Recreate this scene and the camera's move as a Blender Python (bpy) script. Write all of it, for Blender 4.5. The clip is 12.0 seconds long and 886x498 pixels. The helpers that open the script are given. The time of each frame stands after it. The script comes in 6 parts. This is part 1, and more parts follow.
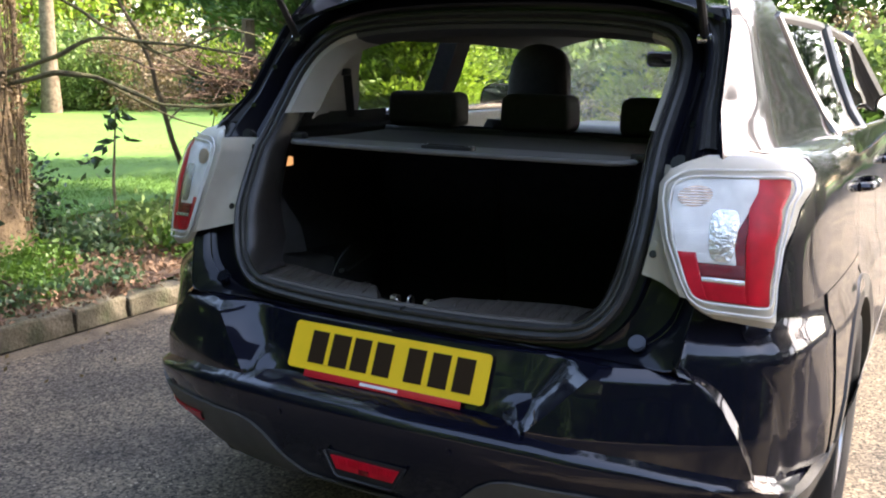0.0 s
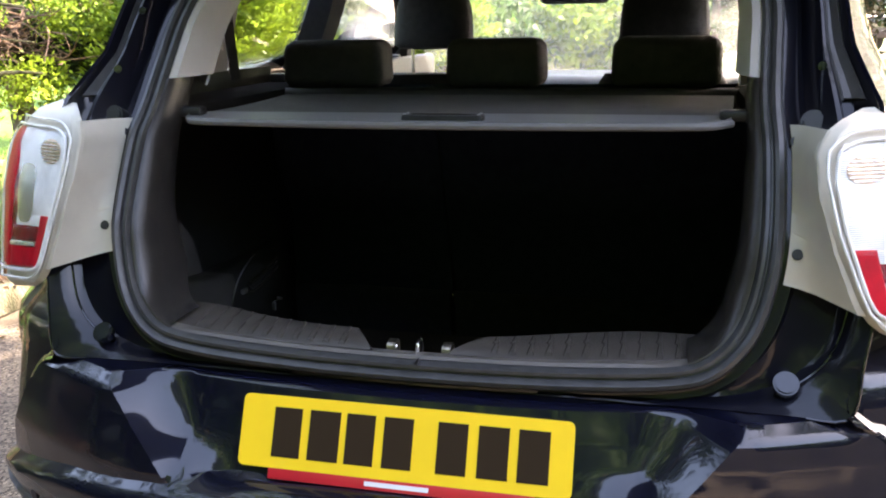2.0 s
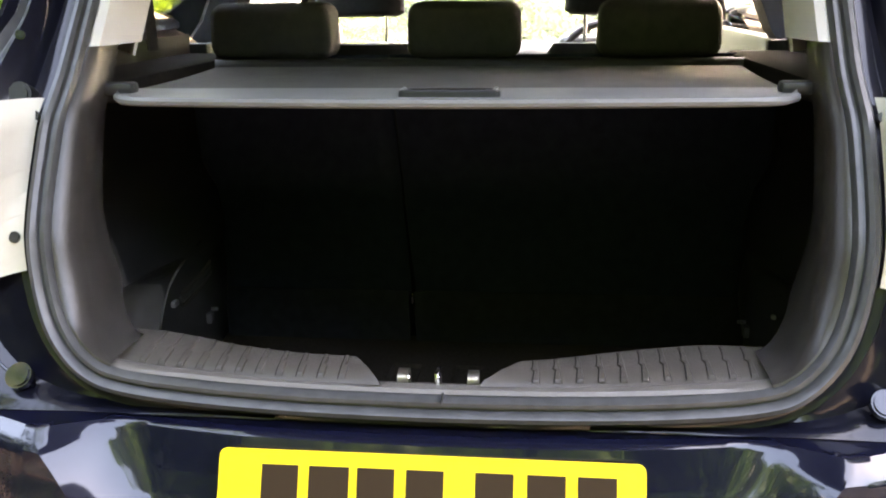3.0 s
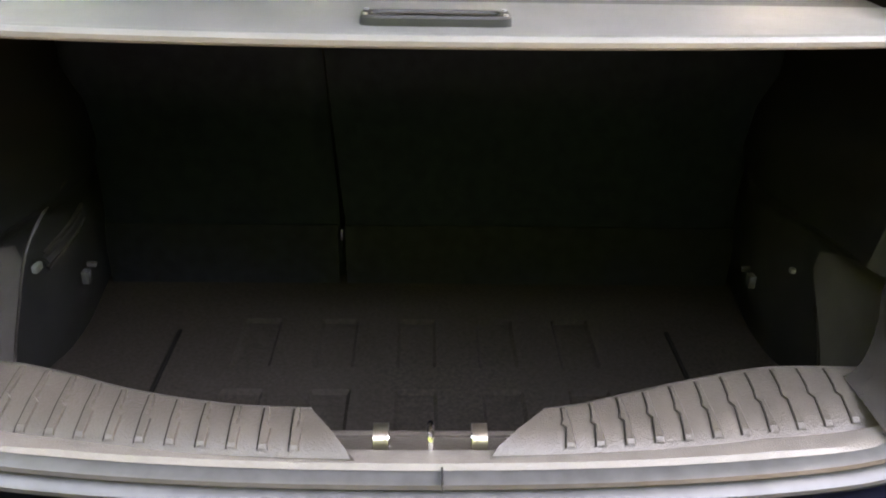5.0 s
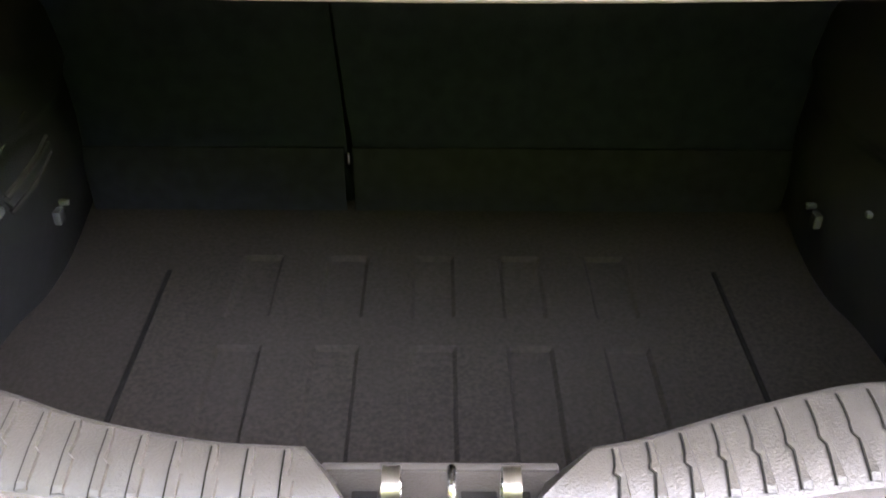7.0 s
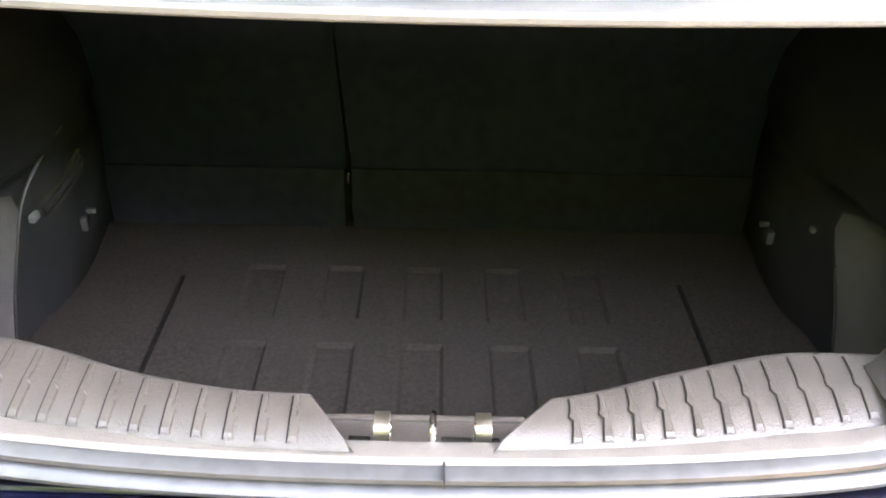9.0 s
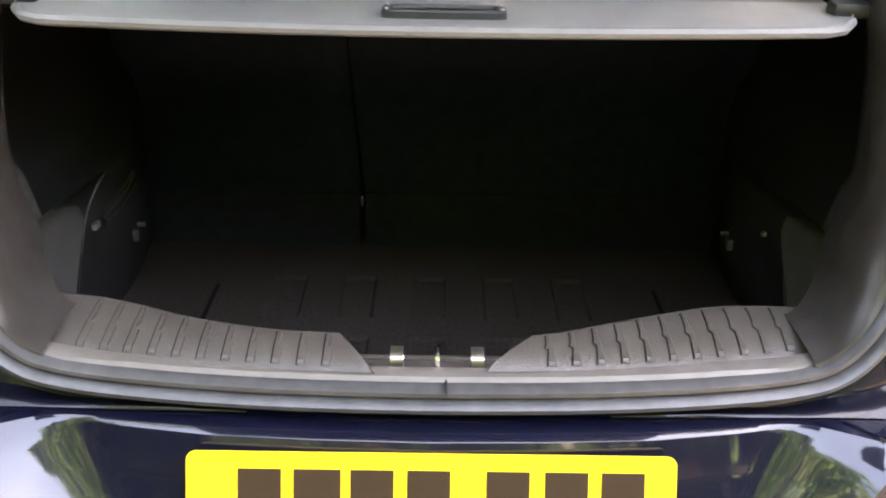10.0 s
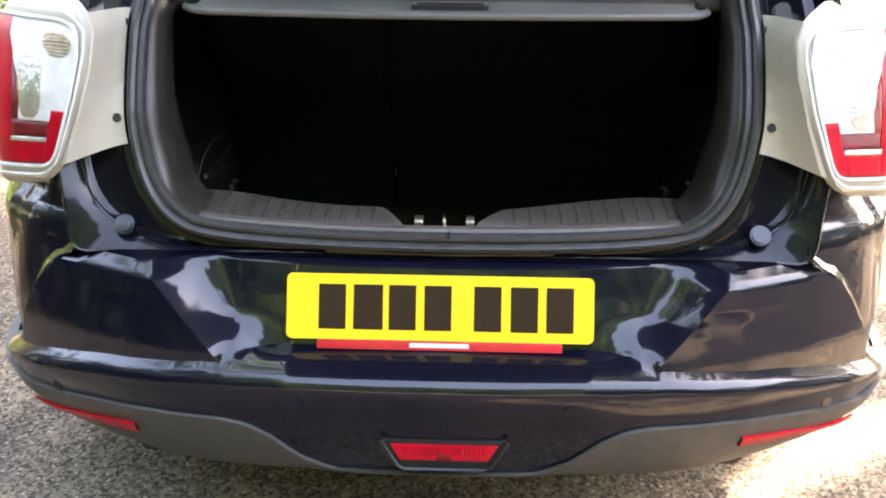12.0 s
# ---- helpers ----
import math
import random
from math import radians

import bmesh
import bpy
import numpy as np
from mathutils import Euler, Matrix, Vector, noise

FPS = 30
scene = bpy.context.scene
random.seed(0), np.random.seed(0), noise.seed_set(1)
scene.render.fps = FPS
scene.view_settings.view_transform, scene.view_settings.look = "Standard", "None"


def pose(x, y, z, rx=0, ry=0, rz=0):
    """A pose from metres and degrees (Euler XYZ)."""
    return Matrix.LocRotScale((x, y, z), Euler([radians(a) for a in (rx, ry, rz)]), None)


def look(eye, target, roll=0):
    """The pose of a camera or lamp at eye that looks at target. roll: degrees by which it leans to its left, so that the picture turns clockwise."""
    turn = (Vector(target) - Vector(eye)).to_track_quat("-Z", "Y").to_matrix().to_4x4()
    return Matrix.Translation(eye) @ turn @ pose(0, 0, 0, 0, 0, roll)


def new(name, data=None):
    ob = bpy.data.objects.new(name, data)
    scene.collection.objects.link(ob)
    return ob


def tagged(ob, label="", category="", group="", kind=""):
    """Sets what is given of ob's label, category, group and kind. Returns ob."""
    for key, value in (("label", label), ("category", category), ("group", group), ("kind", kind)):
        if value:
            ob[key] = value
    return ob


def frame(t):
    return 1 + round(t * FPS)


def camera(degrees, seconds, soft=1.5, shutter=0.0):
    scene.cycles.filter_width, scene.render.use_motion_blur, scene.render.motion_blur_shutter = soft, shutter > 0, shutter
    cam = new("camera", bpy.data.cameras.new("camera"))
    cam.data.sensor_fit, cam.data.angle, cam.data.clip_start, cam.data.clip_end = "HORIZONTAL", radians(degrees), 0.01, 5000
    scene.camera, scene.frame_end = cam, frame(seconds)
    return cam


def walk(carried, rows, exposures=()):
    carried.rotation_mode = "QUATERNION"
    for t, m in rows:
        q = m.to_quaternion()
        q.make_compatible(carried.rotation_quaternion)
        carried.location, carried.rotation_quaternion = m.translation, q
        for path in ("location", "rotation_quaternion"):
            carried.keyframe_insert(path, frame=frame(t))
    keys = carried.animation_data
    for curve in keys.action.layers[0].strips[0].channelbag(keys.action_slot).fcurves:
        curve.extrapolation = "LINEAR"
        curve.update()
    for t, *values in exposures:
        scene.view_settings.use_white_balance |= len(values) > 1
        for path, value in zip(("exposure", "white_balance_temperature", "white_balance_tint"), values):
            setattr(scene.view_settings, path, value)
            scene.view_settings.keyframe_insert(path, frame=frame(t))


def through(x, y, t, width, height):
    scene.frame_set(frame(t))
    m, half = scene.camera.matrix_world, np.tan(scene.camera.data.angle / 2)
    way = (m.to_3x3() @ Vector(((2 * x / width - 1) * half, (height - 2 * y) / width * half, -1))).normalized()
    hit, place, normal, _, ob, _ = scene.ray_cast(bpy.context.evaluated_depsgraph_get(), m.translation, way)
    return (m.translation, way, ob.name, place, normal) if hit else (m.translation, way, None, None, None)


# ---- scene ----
cam = camera(51.9, 12.0, soft=2.0)
PATH = [
    (0, (1.062, -1.633, 1.259), (0.117, 0.085, 0.868), 1.0),
    (0.5, (0.855, -1.512, 1.235), (0.022, 0.259, 0.826), 0.9),
    (1, (0.658, -1.438, 1.255), (-0.027, 0.389, 0.814), -0.2),
    (1.5, (0.531, -1.308, 1.236), (-0.07, 0.544, 0.78), -0.5),
    (2, (0.387, -1.172, 1.226), (-0.1, 0.706, 0.738), -1.0),
    (2.5, (0.264, -1.04, 1.216), (-0.102, 0.853, 0.686), -1.3),
    (2.7, (0.209, -0.998, 1.204), (-0.095, 0.906, 0.673), -1.1),
    (4.3, (-0.03, -0.687, 1.197), (0.019, 1.188, 0.503), 0.6),
    (4.5, (-0.022, -0.649, 1.204), (0.028, 1.214, 0.478), 0.6),
    (5, (-0.002, -0.541, 1.237), (0.047, 1.263, 0.376), 1.1),
    (5.5, (0.017, -0.453, 1.26), (0.038, 1.288, 0.275), 1.0),
    (6, (0.017, -0.392, 1.258), (0.024, 1.311, 0.209), 0.8),
    (6.5, (0.007, -0.332, 1.25), (0.013, 1.339, 0.153), 0.5),
    (8.3, (-0.017, -0.323, 1.266), (0.035, 1.315, 0.123), 1.6),
    (8.5, (-0.01, -0.371, 1.27), (0.036, 1.291, 0.16), 1.8),
    (9, (0.003, -0.472, 1.279), (0.03, 1.236, 0.238), 1.6),
    (9.5, (0.016, -0.581, 1.29), (0.016, 1.164, 0.311), 1.0),
    (10, (0.005, -0.714, 1.288), (0.02, 1.071, 0.387), 1.1),
    (10.5, (0.004, -0.859, 1.3), (0.015, 0.942, 0.43), 0.9),
    (11, (0.015, -1.033, 1.294), (0.002, 0.789, 0.469), 0.6),
    (11.5, (0.024, -1.202, 1.29), (-0.001, 0.633, 0.496), 0.6),
    (12, (0.046, -1.355, 1.296), (-0.004, 0.49, 0.524), 0.5),
]

EXPOSURES = [(0, 3.1, 7100, 17), (1.0, 3.45, 7500, 21), (1.5, 3.75, 7800, 22), (2.0, 4.15, 8000, 22), (2.5, 4.9, 8600, 22), (4.5, 6.25, 10900, 24), (5.0, 6.35, 10900, 24), (6.5, 6.8, 10400, 24),
             (8.5, 7.5, 10000, 24), (9.0, 7.3, 10200, 24), (9.5, 6.55, 10400, 25), (10.5, 5.72, 9700, 25), (12, 4.9, 8900, 21)]
walk(cam, [(t, look(eye, target, roll)) for t, eye, target, roll in PATH], EXPOSURES)

# ---- light ----
SUN_FROM = Vector((0.62, 0.60, 0.72)).normalized()
world = bpy.data.worlds.new("sky")
scene.world = world
world.use_nodes = True
wn = world.node_tree
sky = wn.nodes.new("ShaderNodeTexSky")
sky.sky_type = "NISHITA"
sky.sun_disc = False
sky.sun_elevation = math.asin(SUN_FROM.z)
sky.sun_rotation = math.atan2(SUN_FROM.x, SUN_FROM.y)
sky.air_density, sky.dust_density, sky.ozone_density = 1.0, 2.0, 1.0
wn.links.new(sky.outputs[0], wn.nodes["Background"].inputs[0])
wn.nodes["Background"].inputs[1].default_value = 0.15
sun_data = bpy.data.lights.new("sun", "SUN")
sun_data.energy, sun_data.angle, sun_data.color = 3.0, radians(0.6), (1.0, 0.95, 0.86)
sun = new("sun", sun_data)
sun.matrix_world = look(SUN_FROM * 50, (0, 0, 0))


# ---- materials ----
def material(name, colour, rough=0.5, metal=0.0, coat=0.0, vary=0.0, scale=8.0, bump=0.0, bump_scale=60.0, fine=0.0, dark=None,
             spec=0.5, trans=0.0, ior=1.45, obj_random=0.0, island=0.0):
    m = bpy.data.materials.new(name)
    m.use_nodes = True
    nt = m.node_tree
    b = nt.nodes["Principled BSDF"]
    b.inputs["Roughness"].default_value = rough
    b.inputs["Metallic"].default_value = metal
    b.inputs["Coat Weight"].default_value = coat
    b.inputs["Coat Roughness"].default_value = 0.03
    b.inputs["Specular IOR Level"].default_value = spec
    b.inputs["Transmission Weight"].default_value = trans
    b.inputs["IOR"].default_value = ior
    b.inputs["Base Color"].default_value = (*colour, 1)
    co = nt.nodes.new("ShaderNodeTexCoord").outputs["Object"]
    if vary or dark or obj_random or island:
        n1 = nt.nodes.new("ShaderNodeTexNoise")
        n1.inputs["Scale"].default_value, n1.inputs["Detail"].default_value = scale, 6
        nt.links.new(co, n1.inputs["Vector"])
        ramp = nt.nodes.new("ShaderNodeMix")
        ramp.data_type = "RGBA"
        d = dark or tuple(c * (1 - vary) for c in colour)
        l = tuple(min(1, c * (1 + vary)) for c in colour)
        ramp.inputs[6].default_value, ramp.inputs[7].default_value = (*d, 1), (*l, 1)
        cr = nt.nodes.new("ShaderNodeMapRange")
        cr.inputs[1].default_value, cr.inputs[2].default_value = 0.32, 0.68
        nt.links.new(n1.outputs[0], cr.inputs[0])
        nt.links.new(cr.outputs[0], ramp.inputs[0])
        out = ramp.outputs[2]
        if fine:
            n2 = nt.nodes.new("ShaderNodeTexNoise")
            n2.inputs["Scale"].default_value, n2.inputs["Detail"].default_value = scale * 14, 4
            nt.links.new(co, n2.inputs["Vector"])
            mx = nt.nodes.new("ShaderNodeMix")
            mx.data_type, mx.blend_type = "RGBA", "OVERLAY"
            mx.inputs[0].default_value = fine
            nt.links.new(out, mx.inputs[6])
            nt.links.new(n2.outputs[0], mx.inputs[7])
            out = mx.outputs[2]
        if obj_random or island:
            hsv = nt.nodes.new("ShaderNodeHueSaturation")
            mr = nt.nodes.new("ShaderNodeMapRange")
            if island:
                nt.links.new(nt.nodes.new("ShaderNodeNewGeometry").outputs["Random Per Island"], mr.inputs[0])
            else:
                nt.links.new(nt.nodes.new("ShaderNodeObjectInfo").outputs["Random"], mr.inputs[0])
            k = island or obj_random
            mr.inputs[3].default_value, mr.inputs[4].default_value = 1 - k, 1 + k
            nt.links.new(mr.outputs[0], hsv.inputs["Value"])
            nt.links.new(out, hsv.inputs["Color"])
            out = hsv.outputs[0]
        nt.links.new(out, b.inputs["Base Color"])
    if bump:
        n3 = nt.nodes.new("ShaderNodeTexNoise")
        n3.inputs["Scale"].default_value, n3.inputs["Detail"].default_value = bump_scale, 5
        nt.links.new(co, n3.inputs["Vector"])
        bp = nt.nodes.new("ShaderNodeBump")
        bp.inputs["Strength"].default_value, bp.inputs["Distance"].default_value = bump, 0.01
        nt.links.new(n3.outputs[0], bp.inputs["Height"])
        nt.links.new(bp.outputs[0], b.inputs["Normal"])
    return m


def leaf_material(name, colour, dark, rough=0.55, island=0.35, through=0.35):
    m = material(name, colour, rough, dark=dark, scale=2.5, island=island)
    nt = m.node_tree
    b = nt.nodes["Principled BSDF"]
    tr = nt.nodes.new("ShaderNodeBsdfTranslucent")
    nt.links.new(b.inputs["Base Color"].links[0].from_socket, tr.inputs[0])
    mix = nt.nodes.new("ShaderNodeMixShader")
    mix.inputs[0].default_value = through
    nt.links.new(b.outputs[0], mix.inputs[1])
    nt.links.new(tr.outputs[0], mix.inputs[2])
    nt.links.new(mix.outputs[0], nt.nodes["Material Output"].inputs[0])
    return m


PAINT = material("navy_paint", (0.0025, 0.0031, 0.0095), 0.35, 0.0, 1.0, vary=0.12, scale=300, spec=0.10)
PAINT.node_tree.nodes["Principled BSDF"].inputs["Coat Roughness"].default_value = 0.06
JAMB = material("navy_jamb_paint", (0.0030, 0.0034, 0.0078), 0.4, 0.0, 0.5, vary=0.12, scale=300, bump=0.006, bump_scale=250, spec=0.10)
JAMB.node_tree.nodes["Principled BSDF"].inputs["Coat Roughness"].default_value = 0.07
CLAD = material("grey_cladding_plastic", (0.078, 0.074, 0.068), 0.45, vary=0.12, scale=40, bump=0.12, bump_scale=700)
BLACK_PLASTIC = material("black_plastic", (0.018, 0.018, 0.019), 0.42, vary=0.15, scale=30, bump=0.1, bump_scale=600)
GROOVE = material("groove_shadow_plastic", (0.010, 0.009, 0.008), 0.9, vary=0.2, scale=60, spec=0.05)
RUBBER = material("black_rubber", (0.045, 0.045, 0.045), 0.36, vary=0.2, scale=50)
TRIM = material("charcoal_trim_plastic", (0.030, 0.026, 0.023), 0.26, vary=0.1, scale=30, bump=0.12, bump_scale=500)
PAD = material("scuff_pad_plastic", (0.052, 0.044, 0.037), 0.36, vary=0.1, scale=30, bump=0.2, bump_scale=500)
HOOK = material("grey_hook_plastic", (0.055, 0.055, 0.055), 0.4)
SILL = material("sill_plastic", (0.105, 0.092, 0.081), 0.36, vary=0.1, scale=30, bump=0.2, bump_scale=500)
PALE_TRIM = material("pale_grey_trim", (0.46, 0.43, 0.39), 0.55, vary=0.05, scale=12, bump=0.06, bump_scale=400)
LAMP_HOUSING = material("lamp_housing_pale_plastic", (0.52, 0.49, 0.42), 0.45, vary=0.05, scale=20)
COVER = material("cover_grey_vinyl", (0.130, 0.128, 0.125), 0.5, vary=0.08, scale=20, bump=0.15, bump_scale=500)
SIDE_TRIM = material("grey_side_trim_plastic", (0.074, 0.068, 0.063), 0.36, vary=0.12, scale=25, bump=0.15, bump_scale=500)
COVER_CLOTH = material("cover_dark_cloth", (0.076, 0.073, 0.070), 0.75, vary=0.12, scale=24, bump=0.25, bump_scale=600, spec=0.3)
CARPET = material("charcoal_carpet", (0.031, 0.0245, 0.020), 0.95, vary=0.30, scale=170, bump=0.6, bump_scale=900, spec=0.15)
SEAT_BACK = material("seat_back_carpet", (0.0130, 0.0170, 0.0330), 0.95, vary=0.2, scale=40, bump=0.5, bump_scale=900, spec=0.15)
FLAP = material("flap_carpet", (0.0160, 0.0172, 0.0250), 0.95, vary=0.2, scale=40, bump=0.5, bump_scale=900, spec=0.15)
FABRIC = material("black_seat_fabric", (0.024, 0.024, 0.026), 0.62, vary=0.2, scale=50, bump=0.4, bump_scale=500, spec=0.25)
CHROME = material("chrome", (0.75, 0.74, 0.72), 0.22, 1.0)
BOOT_GLOW = material("lit_boot_lamp", (0.9, 0.6, 0.3), 0.4)
BOOT_GLOW.node_tree.nodes["Principled BSDF"].inputs["Emission Color"].default_value = (1.0, 0.5, 0.2, 1)
BOOT_GLOW.node_tree.nodes["Principled BSDF"].inputs["Emission Strength"].default_value = 0.12
SATIN = material("satin_silver_trim", (0.42, 0.42, 0.42), 0.35, 0.7)
STEEL = material("zinc_steel", (0.33, 0.285, 0.23), 0.42, 1.0, vary=0.12, scale=60)


def ribbed_lens(name, colour, dark, rough, scale, strength, coat):
    """Lamp plastic with fine moulded ribs and blotchy depth."""
    m = material(name, colour, rough, dark=dark, scale=26, coat=coat)
    nt = m.node_tree
    co = nt.nodes.new("ShaderNodeTexCoord").outputs["Object"]
    w = nt.nodes.new("ShaderNodeTexWave")
    w.bands_direction = "Z"
    w.inputs["Scale"].default_value, w.inputs["Distortion"].default_value = scale, 1.5
    b = nt.nodes.new("ShaderNodeBump")
    b.inputs["Strength"].default_value, b.inputs["Distance"].default_value = strength, 0.004
    nt.links.new(co, w.inputs["Vector"])
    nt.links.new(w.outputs[1], b.inputs["Height"])
    nt.links.new(b.outputs[0], nt.nodes["Principled BSDF"].inputs["Normal"])
    return m


RED_LENS = ribbed_lens("red_lamp_lens", (0.62, 0.002, 0.020), (0.42, 0.001, 0.011), 0.35, 120, 0.08, 0.0)
COVER_LENS = material("clear_lamp_cover", (0.97, 0.97, 0.97), 0.02, trans=1.0, ior=1.03)
CLEAR_LENS = ribbed_lens("clear_lamp_lens", (0.92, 0.92, 0.90), (0.70, 0.70, 0.68), 0.25, 110, 0.25, 0.1)
SILVER_REFLECTOR = material("silver_reflector", (0.8, 0.8, 0.78), 0.2, 0.9, coat=1.0, bump=0.5, bump_scale=120)
AMBER = material("amber_bulb_reflector", (0.74, 0.53, 0.38), 0.4, 0.2, coat=0.2, vary=0.3, scale=60)
YELLOW = material("yellow_plate_acrylic", (0.97, 0.61, 0.022), 0.4, coat=0.1, vary=0.03, scale=15)
INK = material("dark_plate_ink", (0.032, 0.019, 0.010), 0.6, spec=0.1)
HEADLINER = material("grey_headlining_cloth", (0.075, 0.076, 0.080), 0.9, vary=0.06, scale=20, bump=0.2, bump_scale=500)
RED_STRIP = material("red_strip_plastic", (0.60, 0.02, 0.03), 0.3, coat=0.4, vary=0.05, scale=20)
WHITE_PRINT = material("white_print", (0.8, 0.78, 0.78), 0.4)
GLASS = material("window_glass", (0.86, 0.92, 0.89), 0.0, trans=1.0, ior=1.05)
TINT = material("tinted_window_glass", (0.90, 0.93, 0.90), 0.0, trans=1.0, ior=1.05, coat=1.0)
# windscreen haze is mixed into the glass as a thin pale translucent share
HAZY_GLASS = material("hazy_windscreen_glass", (0.86, 0.92, 0.89), 0.0, trans=1.0, ior=1.05)
haze = HAZY_GLASS.node_tree.nodes.new("ShaderNodeBsdfTranslucent")
haze.inputs[0].default_value = (0.75, 0.78, 0.74, 1)
haze_mix = HAZY_GLASS.node_tree.nodes.new("ShaderNodeMixShader")
haze_mix.inputs[0].default_value = 0.03
HAZY_GLASS.node_tree.links.new(HAZY_GLASS.node_tree.nodes["Principled BSDF"].outputs[0], haze_mix.inputs[1])
HAZY_GLASS.node_tree.links.new(haze.outputs[0], haze_mix.inputs[2])
HAZY_GLASS.node_tree.links.new(haze_mix.outputs[0], HAZY_GLASS.node_tree.nodes["Material Output"].inputs[0])
RED_DEEP = ribbed_lens("deep_red_lamp_lens", (0.22, 0.003, 0.010), (0.10, 0.001, 0.004), 0.2, 160, 0.3, 0.3)
DARK_TRIM = material("dark_carpet_trim", (0.018, 0.018, 0.018), 0.36, vary=0.2, scale=40, bump=0.4, bump_scale=700, spec=0.2)
MIRROR = material("mirror_glass", (0.9, 0.92, 0.92), 0.02, 1.0)
TYRE = material("tyre_rubber", (0.025, 0.025, 0.025), 0.8, vary=0.2, scale=20)
ALLOY = material("alloy_wheel", (0.55, 0.55, 0.56), 0.3, 0.9, vary=0.05)


def asphalt_material():
    m = material("asphalt", (0.10, 0.094, 0.086), 0.9, bump=0.9, bump_scale=260)
    nt = m.node_tree
    co = nt.nodes.new("ShaderNodeTexCoord").outputs["Object"]
    stones = nt.nodes.new("ShaderNodeTexVoronoi")
    stones.inputs["Scale"].default_value = 125
    patch = nt.nodes.new("ShaderNodeTexNoise")
    patch.inputs["Scale"].default_value, patch.inputs["Detail"].default_value = 2.2, 8
    ramp = nt.nodes.new("ShaderNodeValToRGB")
    ramp.color_ramp.elements[0].color, ramp.color_ramp.elements[1].color = (0.034, 0.031, 0.028, 1), (0.255, 0.220, 0.180, 1)
    ramp.color_ramp.elements[0].position, ramp.color_ramp.elements[1].position = 0.18, 0.84
    ramp.color_ramp.elements.new(0.96).color = (0.43, 0.38, 0.31, 1)
    tone = nt.nodes.new("ShaderNodeValToRGB")
    tone.color_ramp.elements[0].color, tone.color_ramp.elements[1].color = (0.66, 0.64, 0.61, 1), (1.28, 1.18, 1.02, 1)
    tone.color_ramp.elements[0].position, tone.color_ramp.elements[1].position = 0.35, 0.68
    mul = nt.nodes.new("ShaderNodeMix")
    mul.data_type, mul.blend_type = "RGBA", "MULTIPLY"
    mul.inputs[0].default_value = 1.0
    for n in (stones, patch):
        nt.links.new(co, n.inputs["Vector"])
    nt.links.new(stones.outputs["Color"], ramp.inputs[0])
    nt.links.new(patch.outputs[0], tone.inputs[0])
    nt.links.new(ramp.outputs[0], mul.inputs[6])
    nt.links.new(tone.outputs[0], mul.inputs[7])
    nt.links.new(mul.outputs[2], nt.nodes["Principled BSDF"].inputs["Base Color"])
    return m


ASPHALT = asphalt_material()
SOIL = material("leaf_litter_soil", (0.16, 0.10, 0.06), 0.95, vary=0.5, scale=5, fine=0.8, bump=1.0, bump_scale=40)
LAWN = material("lawn_grass", (0.094, 0.190, 0.024), 0.9, dark=(0.064, 0.140, 0.016), scale=0.5, fine=0.4, bump=0.5, bump_scale=60)
KERB = material("kerb_stone", (0.150, 0.128, 0.088), 0.95, dark=(0.052, 0.058, 0.028), scale=6, fine=0.6, bump=0.8, bump_scale=50, obj_random=0.15)
BARK = material("tree_bark", (0.20, 0.15, 0.10), 0.95, dark=(0.09, 0.065, 0.04), scale=12, fine=0.6, bump=1.0, bump_scale=30)
TWIG = material("dry_twigs", (0.17, 0.105, 0.07), 0.9, dark=(0.075, 0.045, 0.03), scale=6)
LEAF = leaf_material("green_leaves", (0.09, 0.18, 0.035), (0.04, 0.10, 0.02))
LEAF_PALE = leaf_material("pale_leaves", (0.19, 0.27, 0.07), (0.10, 0.17, 0.04), through=0.45)
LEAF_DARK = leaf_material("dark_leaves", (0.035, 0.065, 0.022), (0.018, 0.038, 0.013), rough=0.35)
LIME = leaf_material("golden_conifer", (0.31, 0.42, 0.04), (0.14, 0.24, 0.03))
CONIFER = leaf_material("green_conifer", (0.09, 0.18, 0.03), (0.03, 0.075, 0.018))
BROWN = leaf_material("brown_hedge", (0.26, 0.19, 0.10), (0.13, 0.095, 0.05))
LITTER = leaf_material("dry_leaf_litter", (0.27, 0.165, 0.10), (0.13, 0.08, 0.05), rough=0.8, through=0.1)
GRASS = leaf_material("grass_blades", (0.098, 0.196, 0.026), (0.066, 0.145, 0.018), island=0.18)
MOSSY = material("mossy_bark", (0.15, 0.14, 0.065), 0.95, dark=(0.06, 0.052, 0.028), scale=16, fine=0.6, bump=0.8, bump_scale=60)
TAN_BARK = material("creeper_clad_bark", (0.21, 0.15, 0.085), 0.95, dark=(0.075, 0.052, 0.03), scale=14, fine=0.8, bump=1.0, bump_scale=45)
IVY = leaf_material("ivy_leaves", (0.14, 0.22, 0.10), (0.055, 0.11, 0.045), rough=0.4, island=0.4)
FAR_PAINT = material("far_car_paint", (0.012, 0.012, 0.03), 0.25, 0.3, coat=1.0)


# ---- mesh helpers ----
def part(name, bm, mat, parent=None, label="", smooth=True):
    me = bpy.data.meshes.new(name)
    bm.normal_update()
    bm.to_mesh(me)
    bm.free()
    me.materials.append(mat)
    if smooth:
        me.polygons.foreach_set("use_smooth", [True] * len(me.polygons))
        me.set_sharp_from_angle(angle=radians(32))
    ob = new(name, me)
    if parent is not None:
        ob.parent = parent
    if label:
        ob["label"] = label
    return ob


def empty(name, label, category, at=(0, 0, 0), group=""):
    ob = new(name)
    ob.location = at
    ob.empty_display_size = 0.1
    return tagged(ob, label, category, group)


